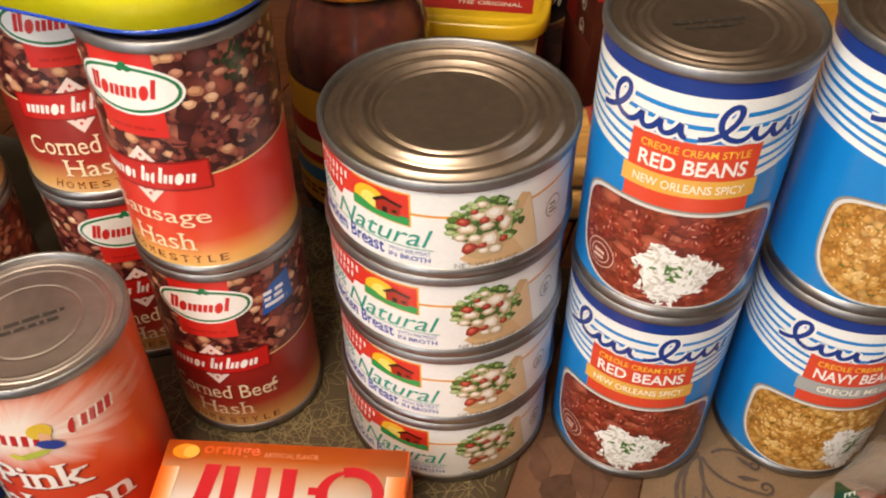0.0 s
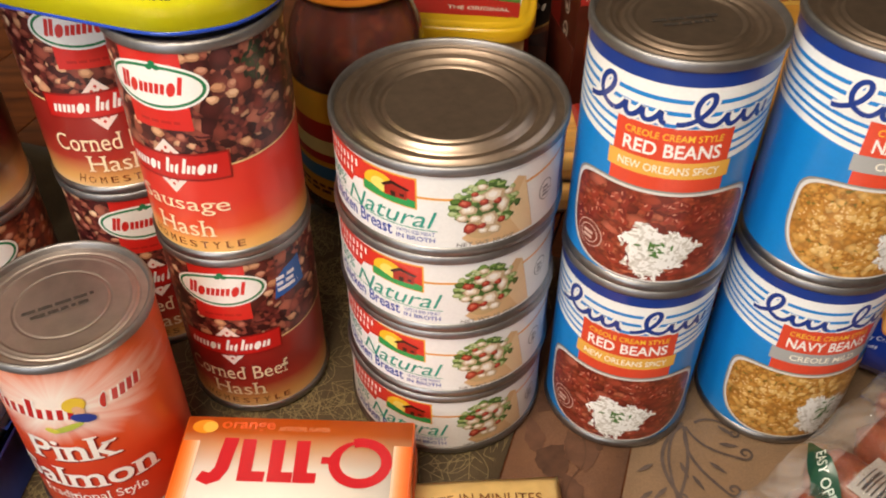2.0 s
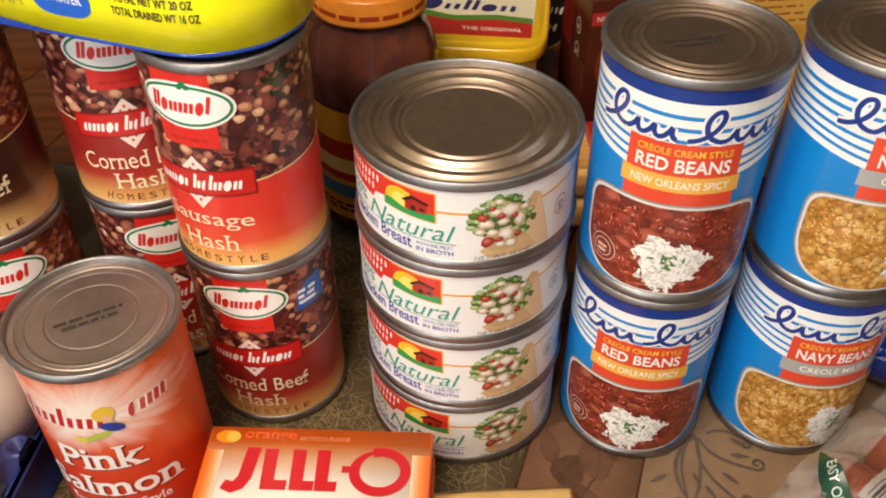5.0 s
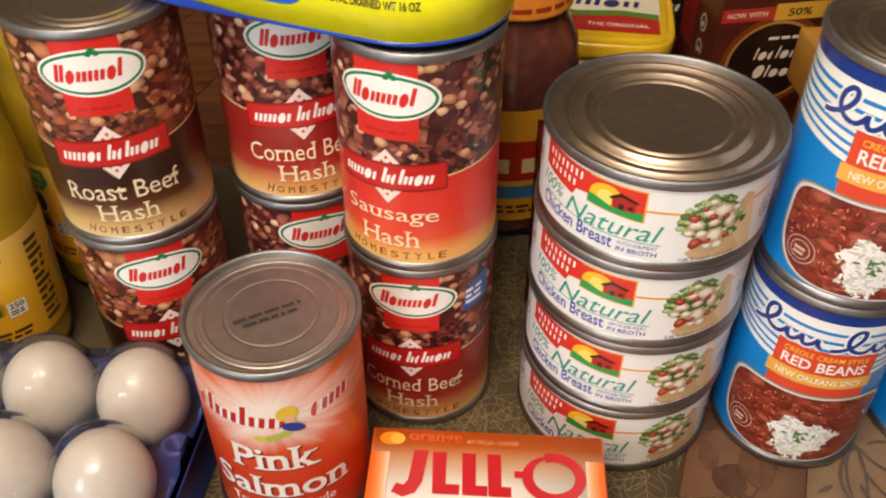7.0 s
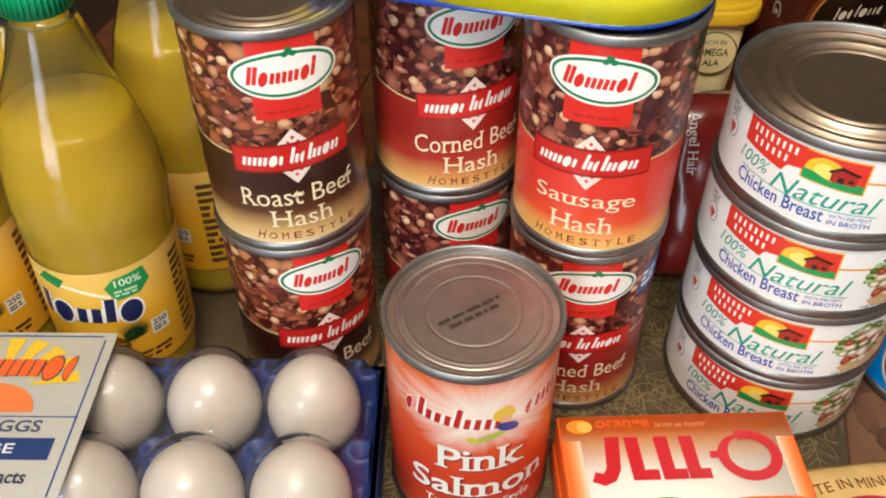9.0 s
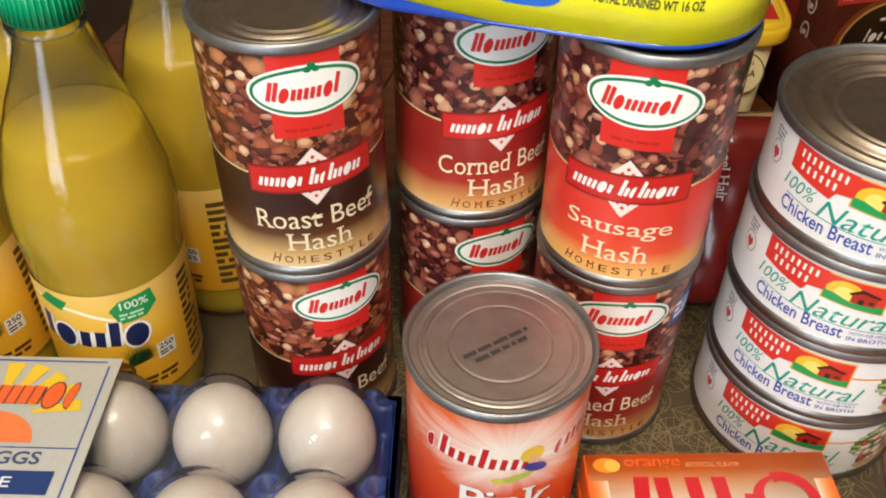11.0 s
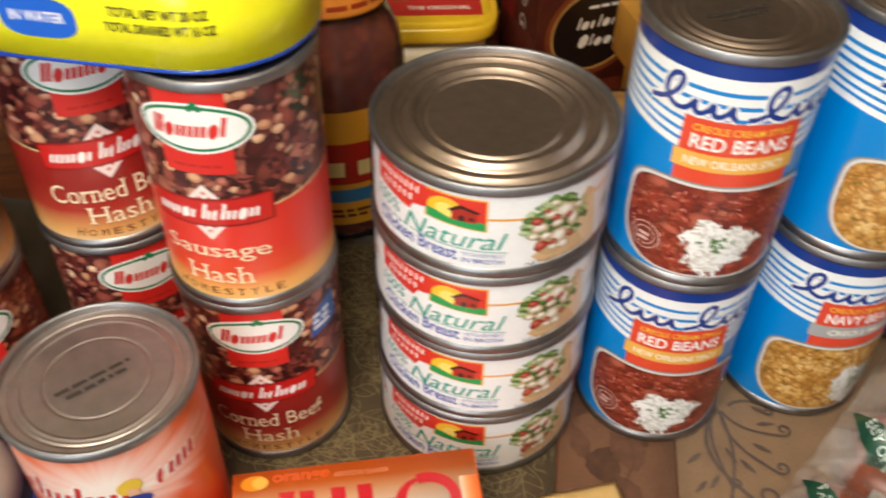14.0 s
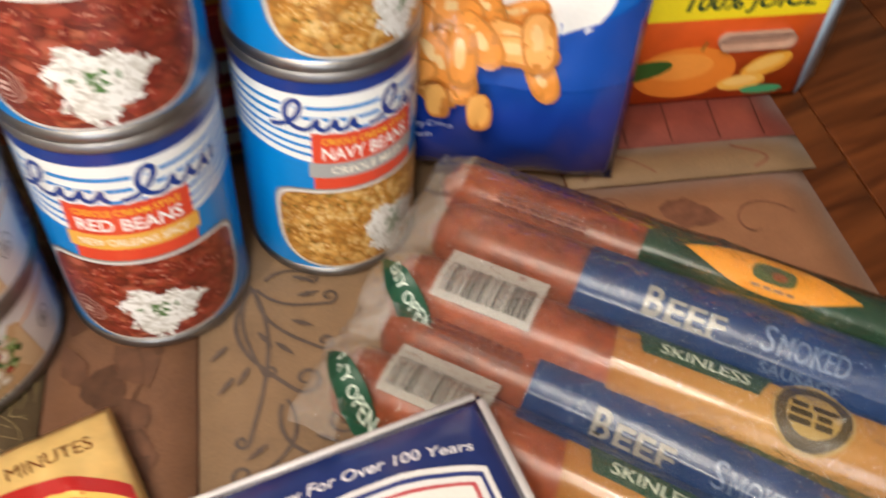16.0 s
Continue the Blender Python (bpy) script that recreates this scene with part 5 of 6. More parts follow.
bm = bmesh.new()
x0, x1, y0, y1, nx, ny = -5.5 * SX - 0.002, 0.0285, -SY - 0.026, 0.0265, 190, 78
grid = [[bm.verts.new((x0 + (x1 - x0) * i / nx, y0 + (y1 - y0) * j / ny, tray_height(x0 + (x1 - x0) * i / nx, y0 + (y1 - y0) * j / ny))) for j in range(ny + 1)] for i in range(nx + 1)]
for i in range(nx):
    for j in range(ny):
        bm.faces.new((grid[i][j], grid[i + 1][j], grid[i + 1][j + 1], grid[i][j + 1]))
part("tray", bm, TRAY, tray, "blue moulded foam tray")
wallbm = bmesh.new()
ring = [(x0, y0), (x1, y0), (x1, y1), (x0, y1)]
loops = []
for z, o in ((0.0, -0.004), (0.028, 0.0), (0.0345, 0.0012), (0.0345, 0.004), (0.0325, 0.0042)):
    loops.append([wallbm.verts.new((x + math.copysign(o, x - (x0 + x1) / 2), y + math.copysign(o, y - (y0 + y1) / 2), z)) for x, y in ring])
for a, b in zip(loops, loops[1:]):
    for i in range(4):
        wallbm.faces.new((a[i], a[(i + 1) % 4], b[(i + 1) % 4], b[i]))
bmesh.ops.bevel(wallbm, geom=[e for e in wallbm.edges if abs(e.verts[0].co.z - e.verts[1].co.z) > 0.001], offset=0.004, segments=3, affect="EDGES")
part("tray_side", wallbm, TRAY, tray)


def lid_height(x, y):
    cx, cy = (x / SX) - round(x / SX), (y / SY) - round(y / SY)
    d = math.hypot(cx * SX, cy * SY)
    dome = 0.046 + 0.0242 * max(0, 1 - (d / 0.0252) ** 4)
    px, py = (x / SX - 0.5) - round(x / SX - 0.5), (y / SY - 0.5) - round(y / SY - 0.5)
    e = min(x - x0, x1 - x, y - y0, y1 - y)
    k = min(1, max(0, e / 0.006))
    return 0.036 + (max(dome, 0.0515) - 0.036) * (k * k * (3 - 2 * k))


bm = bmesh.new()
grid = [[bm.verts.new((x0 + (x1 - x0) * i / nx, y0 + (y1 - y0) * j / ny, lid_height(x0 + (x1 - x0) * i / nx, y0 + (y1 - y0) * j / ny))) for j in range(ny + 1)] for i in range(nx + 1)]
for i in range(nx):
    for j in range(ny):
        bm.faces.new((grid[i][j], grid[i + 1][j], grid[i + 1][j + 1], grid[i][j + 1]))
part("clear_lid", bm, CLEAR, tray, "clear domed plastic lid").visible_shadow = False
card = part("card", box(0.150, 0.092, 0.0006, 0.0002, (-0.1675, -0.0295, 0.0735)), plain("white_card", hexcol("b6b3ac"), 0.4, 0, 0.02, 300, 0.02, 0.2), tray, "printed white card label")
cp = flat((-0.1685, -0.0235, 0.0742), (1, 0, 0), (0, 1, 0), (0, 0, 1))
ca = Art()
for u0, v0, u1, v1 in ((-72, 37.0, 70, 37.8), (71, -49, 71.8, 35), (-72, -9.6, 71, -9.0)):
    ca.rect(ink("3d4f8e"), u0, v0, u1, v1, 1)
printed("blue_border", ca, cp, card, "", None)
sun = Art()
for i in range(9):
    an = 0.25 + i * 0.33
    ray = [(30 + 16 * math.cos(an - 0.07), 6 + 12 * math.sin(an - 0.07)), (30 + 37 * math.cos(an - 0.11), 6 + 30 * math.sin(an - 0.11)), (30 + 37 * math.cos(an + 0.11), 6 + 30 * math.sin(an + 0.11)), (30 + 16 * math.cos(an + 0.07), 6 + 12 * math.sin(an + 0.07))]
    printed("sun_ray", Art().poly(ink("e0b92c"), ray, 1), cp, card, "", None)
sun.poly(ink("e27a42"), [(30 + 21 * math.cos(t), -7 + 16 * math.sin(t)) for t in np.linspace(0, math.pi, 24)], 2)
printed("sun_picture", sun, cp, card, "orange half sun", None)
printed("brand_mark", Art().marks(ink("e0602c"), "cnnnnoc", 0, 11, 64, 27, 4.0, 5, 0.12, 0.0, 0.85, ink("6a3a3a"), 1.6), cp, card, "orange brand shape", None)["kind"] = "stuff"
el = Art().text(ink("4a5474"), "FRESH EGGS", 4, -17.5, 58, -11.2, 2, 0.02).rect(ink("2c3e74"), -20, -31.5, 66, -20.5, 2).text(ink("dfe2ec"), "LARGE", 20, -28.4, 50, -23.4, 3, 0.01)
el.text(ink("3a3f52"), "Nutrition Facts", 14, -43, 60, -36.5, 2, 0.02)
printed("card_text", el, cp, card, "blue-grey lettering", None)


def egg_mesh():
    prof = []
    for i in range(25):
        t = math.pi * i / 24
        z = -math.cos(t)
        r = 0.0225 * math.sin(t) * (1 - 0.08 * z)
        prof.append((r if 0 < i < 24 else 0, 0.0262 * z))
    return revolve(prof, 40)


eggs = []
for i in range(6):
    for j in range(2):
        m = egg_origin @ Matrix.Translation((-i * SX, -j * SY, 0.0425)) @ pose(0, 0, 0, rnd.uniform(-6, 6), rnd.uniform(-6, 6), rnd.uniform(0, 90))
        if not eggs:
            e = mesh_object("egg", egg_mesh(), EGG)
            tagged(e, "whole white hen's egg sitting in the carton", "egg", "eggs in the carton")
            e.matrix_basis = m
        else:
            e = copy_thing(eggs[0], m)
        eggs.append(e)


# ---- back row: sauce jar, spread tub, coffee box, pasta and other packets ----
jar = thing("sauce_jar", at(-0.0500, 0.4740), "glass jar of red pasta sauce with yellow label", "jar")
SAUCE = cells("tomato_sauce", [(0, hexcol("5e2012")), (0.5, hexcol("6c2816")), (0.85, hexcol("7a331c"))], 90, dark=0.9, rough=0.18)
JG = film_sheet("jar_glass", (0.9, 0.9, 0.88), 0.03, 0.03, 0.04, 20)
jp = [(0, 0.002), (0.036, 0.002), (0.041, 0.006), (0.043, 0.012), (0.043, 0.114), (0.0425, 0.122), (0.040, 0.134), (0.0355, 0.144), (0.0325, 0.150), (0.0325, 0.158)]
part("glass", revolve(jp, 64), JG, jar, "clear glass").visible_shadow = False
part("sauce", revolve([(max(0, r - 0.0012), z + 0.001) for r, z in jp] + [(0, 0.158)], 64), SAUCE, jar, "dark red tomato sauce")
LIDY = plain("orange_lid", hexcol("e08a2c"), 0.35, 0, 0.05, 150, 0.03, 0.2)
lidp = part("lid", revolve([(0.0335, 0.1575), (0.0352, 0.1581), (0.0354, 0.1600), (0.0348, 0.1610), (0.0348, 0.1725), (0.0335, 0.1745), (0.0300, 0.1749), (0.0285, 0.1741), (0, 0.1741)], 64), LIDY, jar, "orange-yellow metal screw lid")
printed("lid_disc", Art().oval(ink("e8d2b0"), 0, 0, 27, 27, 1).oval(ink("d8702c"), 0, 0, 24, 24, 2).oval(ink("e8a03c"), 0, 0, 20, 20, 3).bars(ink("a83018"), -14, -5, 14, 6, 1, 4, 4), flat((0, 0, 0.1742), (1, 0, 0), (0, 1, 0), (0, 0, 1)), lidp, "", None)
printed("lid_print", Art().bars(ink("b0401c"), -50, 162.5, 50, 167.5, 1, 41, 1), wrapped(0.0349), lidp, "red small print", 3)
jl = printed("label", Art().rect(ink("e0a02c"), -120, 20, 120, 104).rect(ink("b32a1c"), -62, 52, 62, 82, 1.2).rect(ink("3f7aa8"), -62, 38, 62, 48, 1.2).bars(ink("f0d890"), -40, 58, 40, 76, 1, 8, 2.4).bars(ink("5a2a14"), -50, 26, 50, 34, 2, 18, 1.2), wrapped(0.0433, -18), jar, "yellow and red paper label")

tub = thing("spread_tub", pose(0.018, 0.588, 0, 0, 0, -8), "cream tub of spread with bright yellow lid", "tub")


def rounded_box(w, d, levels, power=5.0, n=64):
    """A soft rectangular vessel: (height, shrink) levels."""
    bm = bmesh.new()
    rings = []
    for z, s in levels:
        rings.append([bm.verts.new((w / 2 * s * math.copysign(abs(math.cos(t)) ** (2 / power), math.cos(t)), d / 2 * s * math.copysign(abs(math.sin(t)) ** (2 / power), math.sin(t)), z)) for t in np.linspace(0, 2 * math.pi, n, endpoint=False)])
    for a, b in zip(rings, rings[1:]):
        for i in range(n):
            bm.faces.new((a[i], a[(i + 1) % n], b[(i + 1) % n], b[i]))
    bm.faces.new(rings[0][::-1])
    bm.faces.new(rings[-1])
    return bm


part("tub_body", rounded_box(0.108, 0.108, [(0, 0.86), (0.004, 0.9), (0.085, 0.97)]), plain("cream_plastic", hexcol("e2cf9a"), 0.35, 0, 0.03, 80, 0.02, 0.2), tub)
tl = part("tub_lid", rounded_box(0.118, 0.118, [(0.0855, 0.985), (0.087, 1.0), (0.094, 1.0), (0.0965, 0.99), (0.0968, 0.955), (0.0955, 0.945), (0.0985, 0.90), (0.0990, 0.87)]), plain("yellow_lid_plastic", hexcol("e8bc1e"), 0.3, 0, 0.03, 80, 0.02, 0.3), tub, "bright yellow snap lid")
ta = Art().oval(ink("f0e8cc"), 0, 2, 48, 46, 1, 40, 5).poly(ink("c02a20"), [(-46, -44), (47, -44), (47, -22), (20, -18), (-10, -22), (-46, -12)], 2).poly(ink("5a8a34"), [(-46, -12), (-10, -22), (20, -18), (47, -22), (47, -14), (20, -10), (-12, -14), (-46, -2)], 3)
ta.text(ink("f4ead8"), "THE ORIGINAL", -4, -36, 40, -30.5, 3.5, 0.01)
ta.marks(ink("2a2a6a"), "OnTTon", -40, -6, 34, 14, 3.6, 5, 0.15, 0.0, 0.62)
printed("lid_print", ta, flat((0, 0, 0.099), (1, 0, 0), (0, 1, 0), (0, 0, 1)), tl, "cream panel with red and green bands", None)
printed("side_badge", Art().oval(ink("6a5a34"), 27, 60, 17, 17, 1).oval(ink("e2cf9a"), 27, 60, 16, 16, 2).text(ink("4a4028"), "OMEGA", 16, 58, 38, 64, 3, 0.02).text(ink("4a4028"), "ALA", 21, 50, 33, 55, 3, 0.02).text(ink("4a4028"), "RICH IN", 19, 67, 35, 70.5, 3, 0.0), flat((0, -0.0540, 0.002), (1, 0, 0), (0, 0.02, 0.999), (0, -1, 0)), tub, "round brown outlined badge", None)

COFFEE = plain("coffee_card", hexcol("4a1c12"), 0.35, 0, 0.1, 120, 0.03, 0.2)


def coffee_box(m, h, label):
    t = carton("coffee_box", m, 0.098, 0.062, h, COFFEE, label, "box", "coffee boxes")
    f = flat((0, -0.031, 0), (1, 0, 0), (0, 0, 1), (0, -1, 0))
    top = h * 1000
    a = Art().rect(ink("b3302a"), -48, top - 20, -8, top - 10, 1).rect(ink("d8a83c"), -8, top - 21, 48, top - 8, 1).text(ink("f0dcd0"), "NOW WITH", -44, top - 17, -14, top - 13, 2, 0.01).text(ink("2a1a10"), "50%", 2, top - 18, 20, top - 12, 2, 0.02)
    printed("offer_band", a, f, t, "red and gold offer band", None)
    c = Art().oval(ink("7a3a1a"), -2, top - 54, 40, 37, 0.6, 44).oval(ink("b88a4a"), -2, top - 54, 35.6, 32.6, 1, 44).oval(ink("1c1210"), -2, top - 54, 33.6, 30.6, 2, 44)
    c.bars(ink("e8e0d4"), -8, top - 36, 18, top - 32, 1, 3, 3).marks(ink("e8dccc"), "TocTonc", -18, top - 52, 24, top - 41, 1.4, 3, 0.25, 0.0, 0.62).marks(ink("e8dccc"), "OTooc", -16, top - 67, 20, top - 56, 1.4, 3, 0.25, 0.0, 0.62)
    printed("round_badge", c, f, t, "black round badge with gold ring", None)
    printed("glow", Art().oval(ink("6a2c16"), 14, 14, 28, 9, 1), f, t, "", None)
    s = flat((-0.049, 0, 0), (0, -1, 0), (0, 0, 1), (-1, 0, 0))
    b = Art()
    for v in (top - 30, top - 50, top - 70):
        b.oval(ink("c9b8a4"), 8, v, 5, 7, 1, 18).oval(ink("4a1c12"), 8, v, 3.6, 5.6, 2, 18).bars(ink("c9b8a4"), 5.5, v - 3, 10.5, v + 3, 1, 2, 3)
    b.rect(ink("7a2018"), -28, 10, -6, top - 8, 1)
    printed("side_print", b, s, t, "", None)
    return t


coffee_box(pose(0.1450, 0.5900, 0, 0, 0, 10), 0.121, "dark brown instant coffee box with round black badge")
coffee_box(pose(0.078, 0.668, 0, 0, 0, -10), 0.122, "dark brown coffee box standing further back")

# stacked golden pasta packets
PASTA = cells("dry_pasta", [(0, hexcol("b8822c")), (0.4, hexcol("cc9a3c")), (0.8, hexcol("d8aa50"))], 60, stretch=(0.05, 1.6, 1.6), dark=0.7)
WRAPF = film_sheet("pasta_film", (0.95, 0.9, 0.75), 0.08, 0.08, 0.35, 50)
for k in range(2):
    g = thing("pasta_packet", pose(0.086 + 0.004 * (k % 2), 0.474, 0.026 * k, 0, 0, 3 - 2 * k), "clear packet of golden dry pasta in a stack", "pasta packet", "pasta packets")
    part("pasta", box(0.135, 0.062, 0.0235, 0.006, (0, 0, 0.001), 4), PASTA, g)
    part("film", box(0.144, 0.066, 0.0255, 0.007, (0, 0, 0), 4), WRAPF, g, "clear crinkled film").visible_shadow = False
    part("paper_band", box(0.020, 0.0668, 0.0259, 0.007, (0.02 - 0.008 * k, 0, -0.0001), 3), plain("band_red", hexcol("a8281c"), 0.35, 0, 0.06, 100, 0.02), g, "red printed band")

# red boxes stacked behind the bean tins
REDC = plain("red_card", hexcol("a8241c"), 0.35, 0, 0.08, 130, 0.03, 0.2)
for k in range(5):
    g = carton("red_box", pose(0.172 + 0.003 * math.sin(k * 2), 0.392 + 0.003 * math.cos(k * 3), 0.0225 * k, 0, 0, -4 + 3 * (k % 3)), 0.088, 0.094, 0.022, REDC, "flat red food box in a stack", "box", "red food boxes")
    f = flat((0, -0.047, 0), (1, 0, 0), (0, 0, 1), (0, -1, 0))
    printed("front_print", Art().rect(ink("d89a3c"), -43, 1.5, 43, 4.0, 1).rect(ink("f0dcc0"), -30 + 6 * k, 9, -6 + 6 * k, 16, 1).bars(ink("f0e0cc"), 2, 9, 36, 15, 1, 6 + k, 1).oval(ink("f4efe6"), -38, 12, 3.4, 3.4, 1, 14), f, g, "white and gold print", None)
gp = thing("gold_box", pose(0.176, 0.405, 0.1125, 0, 0, 2), "golden yellow food box lying on the red ones", "box")
part("body", box(0.11, 0.11, 0.034, 0.0012), plain("gold_card", hexcol("c08a34"), 0.35, 0, 0.1, 80, 0.03, 0.2), gp)
printed("front_print", Art().rect(ink("e8dcc0"), 14, 21, 50, 30, 1).bars(ink("4a3a24"), 16, 22.5, 48, 28.5, 2, 9, 2).rect(ink("d8a848"), -54, 2, 10, 32, 1), flat((0, -0.055, 0), (1, 0, 0), (0, 0, 1), (0, -1, 0)), gp, "", None)
yb = carton("yellow_box", pose(0.252, 0.526, 0, 0, 0, 6), 0.16, 0.05, 0.185, plain("yellow_card", hexcol("dca43c"), 0.4, 0, 0.06, 60, 0.03), "large yellow food box standing at the back", "box")
yf = flat((0, -0.025, 0), (1, 0, 0), (0, 0, 1), (0, -1, 0))
printed("back_print", Art().rect(ink("e8bc5c"), -78, 70, 78, 182, 1).bars(ink("b06a34"), -60, 120, -20, 160, 8, 7, 2, 0.3).rect(ink("c4302a"), -78, 84, -34, 106, 3).bars(ink("f0e0d0"), -75, 88, -40, 102, 2, 6, 4).poly(ink("2a78b0"), [(-74, 62), (-58, 68), (-50, 60), (-62, 54)], 2).bars(ink("b06a34"), -10, 100, 60, 170, 12, 9, 2, 0.3), yf, yb, "small brown print", None)
bx = carton("tea_box", pose(0.030, 0.640, 0, 0, 0, 4), 0.09, 0.05, 0.08, REDC, "small red food box at the back", "box")
hair = thing("angel_hair_packet", Matrix.Translation((-0.010, 0.378, 0.0)) @ pose(0, 0, 0, 64, 0, -6) @ Matrix.Translation((0, 0.056, 0)), "red packet of angel hair pasta leaning behind the tins", "pasta packet")
part("pouch", pillow(0.062, 0.112, 0.026, 9, 18, 20, 0.006, 0.001, 0.5), plain("red_film", hexcol("80201a"), 0.25, 0, 0.1, 90, 0.05, 0.3), hair)
hair_top = on_pillow(0.062, 0.112, 0.026, 9, 0.001, 0.5)
printed("name_text", diced(Art().text(ink("f0e4dc"), "Angel Hair", -48, -20, -10, -12, 2, 0.0, 0, 0, 0, True), 5), lambda u, v, w: hair_top(v, -u, w), hair, "white lettering", None)


# ---- snack bag ----
SW, SH, SD = 0.132, 0.205, 0.045
snack_x = Vector((0.83, -0.558, 0)).normalized()
right = Vector((0.317, 0.2440, 0.0))
mid = right - snack_x * SW / 2
up = Vector((0.558 * 0.10, 0.83 * 0.10, 1)).normalized()
nrm = snack_x.cross(up).normalized()
snack_m = Matrix((( snack_x.x, up.x, nrm.x, mid.x + nrm.x * -0.004), (snack_x.y, up.y, nrm.y, mid.y + nrm.y * -0.004), (snack_x.z, up.z, nrm.z, 0.002), (0, 0, 0, 1)))
snack = thing("snack_bag", snack_m, "blue and white bag of peanut puffs standing upright", "snack bag")
SB = fade("snack_film", [(0, "16226c"), (0.25, "1a3a98"), (0.5, "1f62c0"), (0.75, "2a80d4"), (1, "1c3c98")], 0.0, 0.205, 0.2, 1)
off = Matrix.Translation((0, SH / 2, -SD / 2))
bm = pillow(SW, SH, SD, 12, 30, 40, 0.006, 0.0028, 0.6)
bm.transform(off)
part("pouch", bm, SB, snack, "glossy blue film")
sp0 = on_pillow(SW, SH, SD, 12, 0.0028, 0.6)
def snack_place(u, v, w):
    x, y, z = sp0(u, v - SH * 500, w)
    return (x, y + SH / 2, z - SD / 2)
sa = Art().oval(ink("f0eeea"), -2, 148, 55, 66, 1, 44, 3).poly(ink("1e50b0"), [(-62, 80), (-40, 92), (0, 80), (40, 96), (62, 106), (62, 62), (-62, 62)], 3)
printed("white_field", diced(sa, 6), snack_place, snack, "white printed field", None)
for i, u in enumerate((-48, -29, -9, 12, 31)):
    sr = Art().oval(ink("cc2c2c"), u + 8, 142.5, 8.2, 9.5, 5, 24, 6, -0.06).oval(ink("f0eeea"), u + 8, 140.5, 2.0, 3.0, 7, 12)
    printed("brand_block", diced(sr, 6), snack_place, snack, "red brand shape", None)
printed("name_text", diced(Art().text(ink("3a3a86"), "PEANUT BUTTER PUFFS", -50, 121, 50, 128.5, 5, 0.02, 0, -0.02), 6), snack_place, snack, "purple lettering", None)
r_ = random.Random(31)
pf = Art()
for i in range(24):
    u, v, th = r_.uniform(-46, 46), r_.uniform(60, 113), r_.random() * 3.14
    if abs(u) > 36 and v > 100:
        continue
    L, W = r_.uniform(13, 19), r_.uniform(7, 8.6)
    k = 10 + i * 3
    pf.oval(ink("cc8438"), u, v, L, W, k, 20, 2.6, th).oval(ink(r_.choice(["f0a24e", "e8963f", "f4b062"])), u - 0.4, v + 0.9, L * 0.9, W * 0.8, k + 1, 20, 2.6, th).oval(ink("f0c888"), u - 1.2, v + 1.8, L * 0.5, W * 0.35, k + 2, 14, 2.2, th)
for u, v in ((-26, 57), (-6, 53), (-52, 50)):
    pf.oval(ink("c07a34"), u, v, 6, 10, 106, 20, 2.6, 0.15).oval(ink("e4a858"), u - 0.5, v + 0.8, 5, 8.8, 107, 20, 2.6, 0.15)
printed("puff_picture", diced(pf, 5), snack_place, snack, "printed orange peanut puffs", None)
printed("small_text", diced(Art().text(ink("d8dcf0"), "Peanutty Crunch", -46, 34, -18, 38, 3).text(ink("d8dcf0"), "Ingredients", -46, 28.5, -28, 32, 3), 6), snack_place, snack, "white small lettering", None)

# ---- fruit cup multipack ----
jx = Vector((0.943, -0.333, 0))
fm = Matrix(((0.943, 0.333, 0, 0.4186), (-0.333, 0.943, 0, 0.3197), (0, 0, 1, 0), (0, 0, 0, 1)))
fruit = thing("fruit_cup_pack", fm, "orange card sleeve of mandarin orange cups", "fruit pack")
FO = plain("orange_sleeve", hexcol("de5a1c"), 0.35, 0, 0.05, 100, 0.02, 0.2)
bm = bmesh.new()
prof = [(-0.075, -0.046), (0.058, -0.046), (0.078, -0.030), (0.078, 0.046), (-0.075, 0.046)]
lo, hi = [bm.verts.new((x, y, 0.001)) for x, y in prof], [bm.verts.new((x, y, 0.112)) for x, y in prof]
for i in range(5):
    bm.faces.new((lo[i], lo[(i + 1) % 5], hi[(i + 1) % 5], hi[i]))
bm.faces.new(lo[::-1])
bm.faces.new(hi)
bmesh.ops.bevel(bm, geom=bm.edges[:], offset=0.0012, segments=2, affect="EDGES")
part("sleeve", bm, FO, fruit)
ff = flat((0, -0.046, 0), (1, 0, 0), (0, 0, 1), (0, -1, 0))
fa = Art().rect(ink("f0d81c"), -74, 56, 57.5, 74, 1).text(ink("2a4028"), "100% JUICE", -24, 58.5, 50, 71.5, 2, 0.03, 0.15)
printed("yellow_band", fa, ff, fruit, "yellow band with dark lettering", None)
printed("name_text", Art().text(ink("f4d8c4"), "Mandarin Oranges", -26, 79, 52, 87, 1, 0.01, 0.2), ff, fruit, "pale lettering", None)
printed("mandarin_picture", Art().oval(ink("e8842c"), -14, 22, 30, 17, 1, 30).oval(ink("f09a40"), -18, 26, 20, 9, 2, 24).oval(ink("2f5a24"), -42, 24, 20, 6, 3, 20, 2, 0.2).stroke(ink("8a6a2c"), [(-8, 36), (-6, 42)], 1.6, 3), ff, fruit, "printed mandarin with a green leaf", None)
printed("segment_picture", Art().oval(ink("eeaa3c"), 34, 24, 15, 7, 2, 24, 2, 0.4).oval(ink("f4c468"), 33, 25, 11, 4, 2.8, 24, 2, 0.4), ff, fruit, "printed mandarin segment", None)
printed("segment_picture", Art().oval(ink("f0b850"), 22, 13, 14, 5.5, 3.4, 24, 2, 0.1).oval(ink("f6cc78"), 21, 14, 10, 3, 4.2, 24, 2, 0.1), ff, fruit, "printed mandarin segment", None)
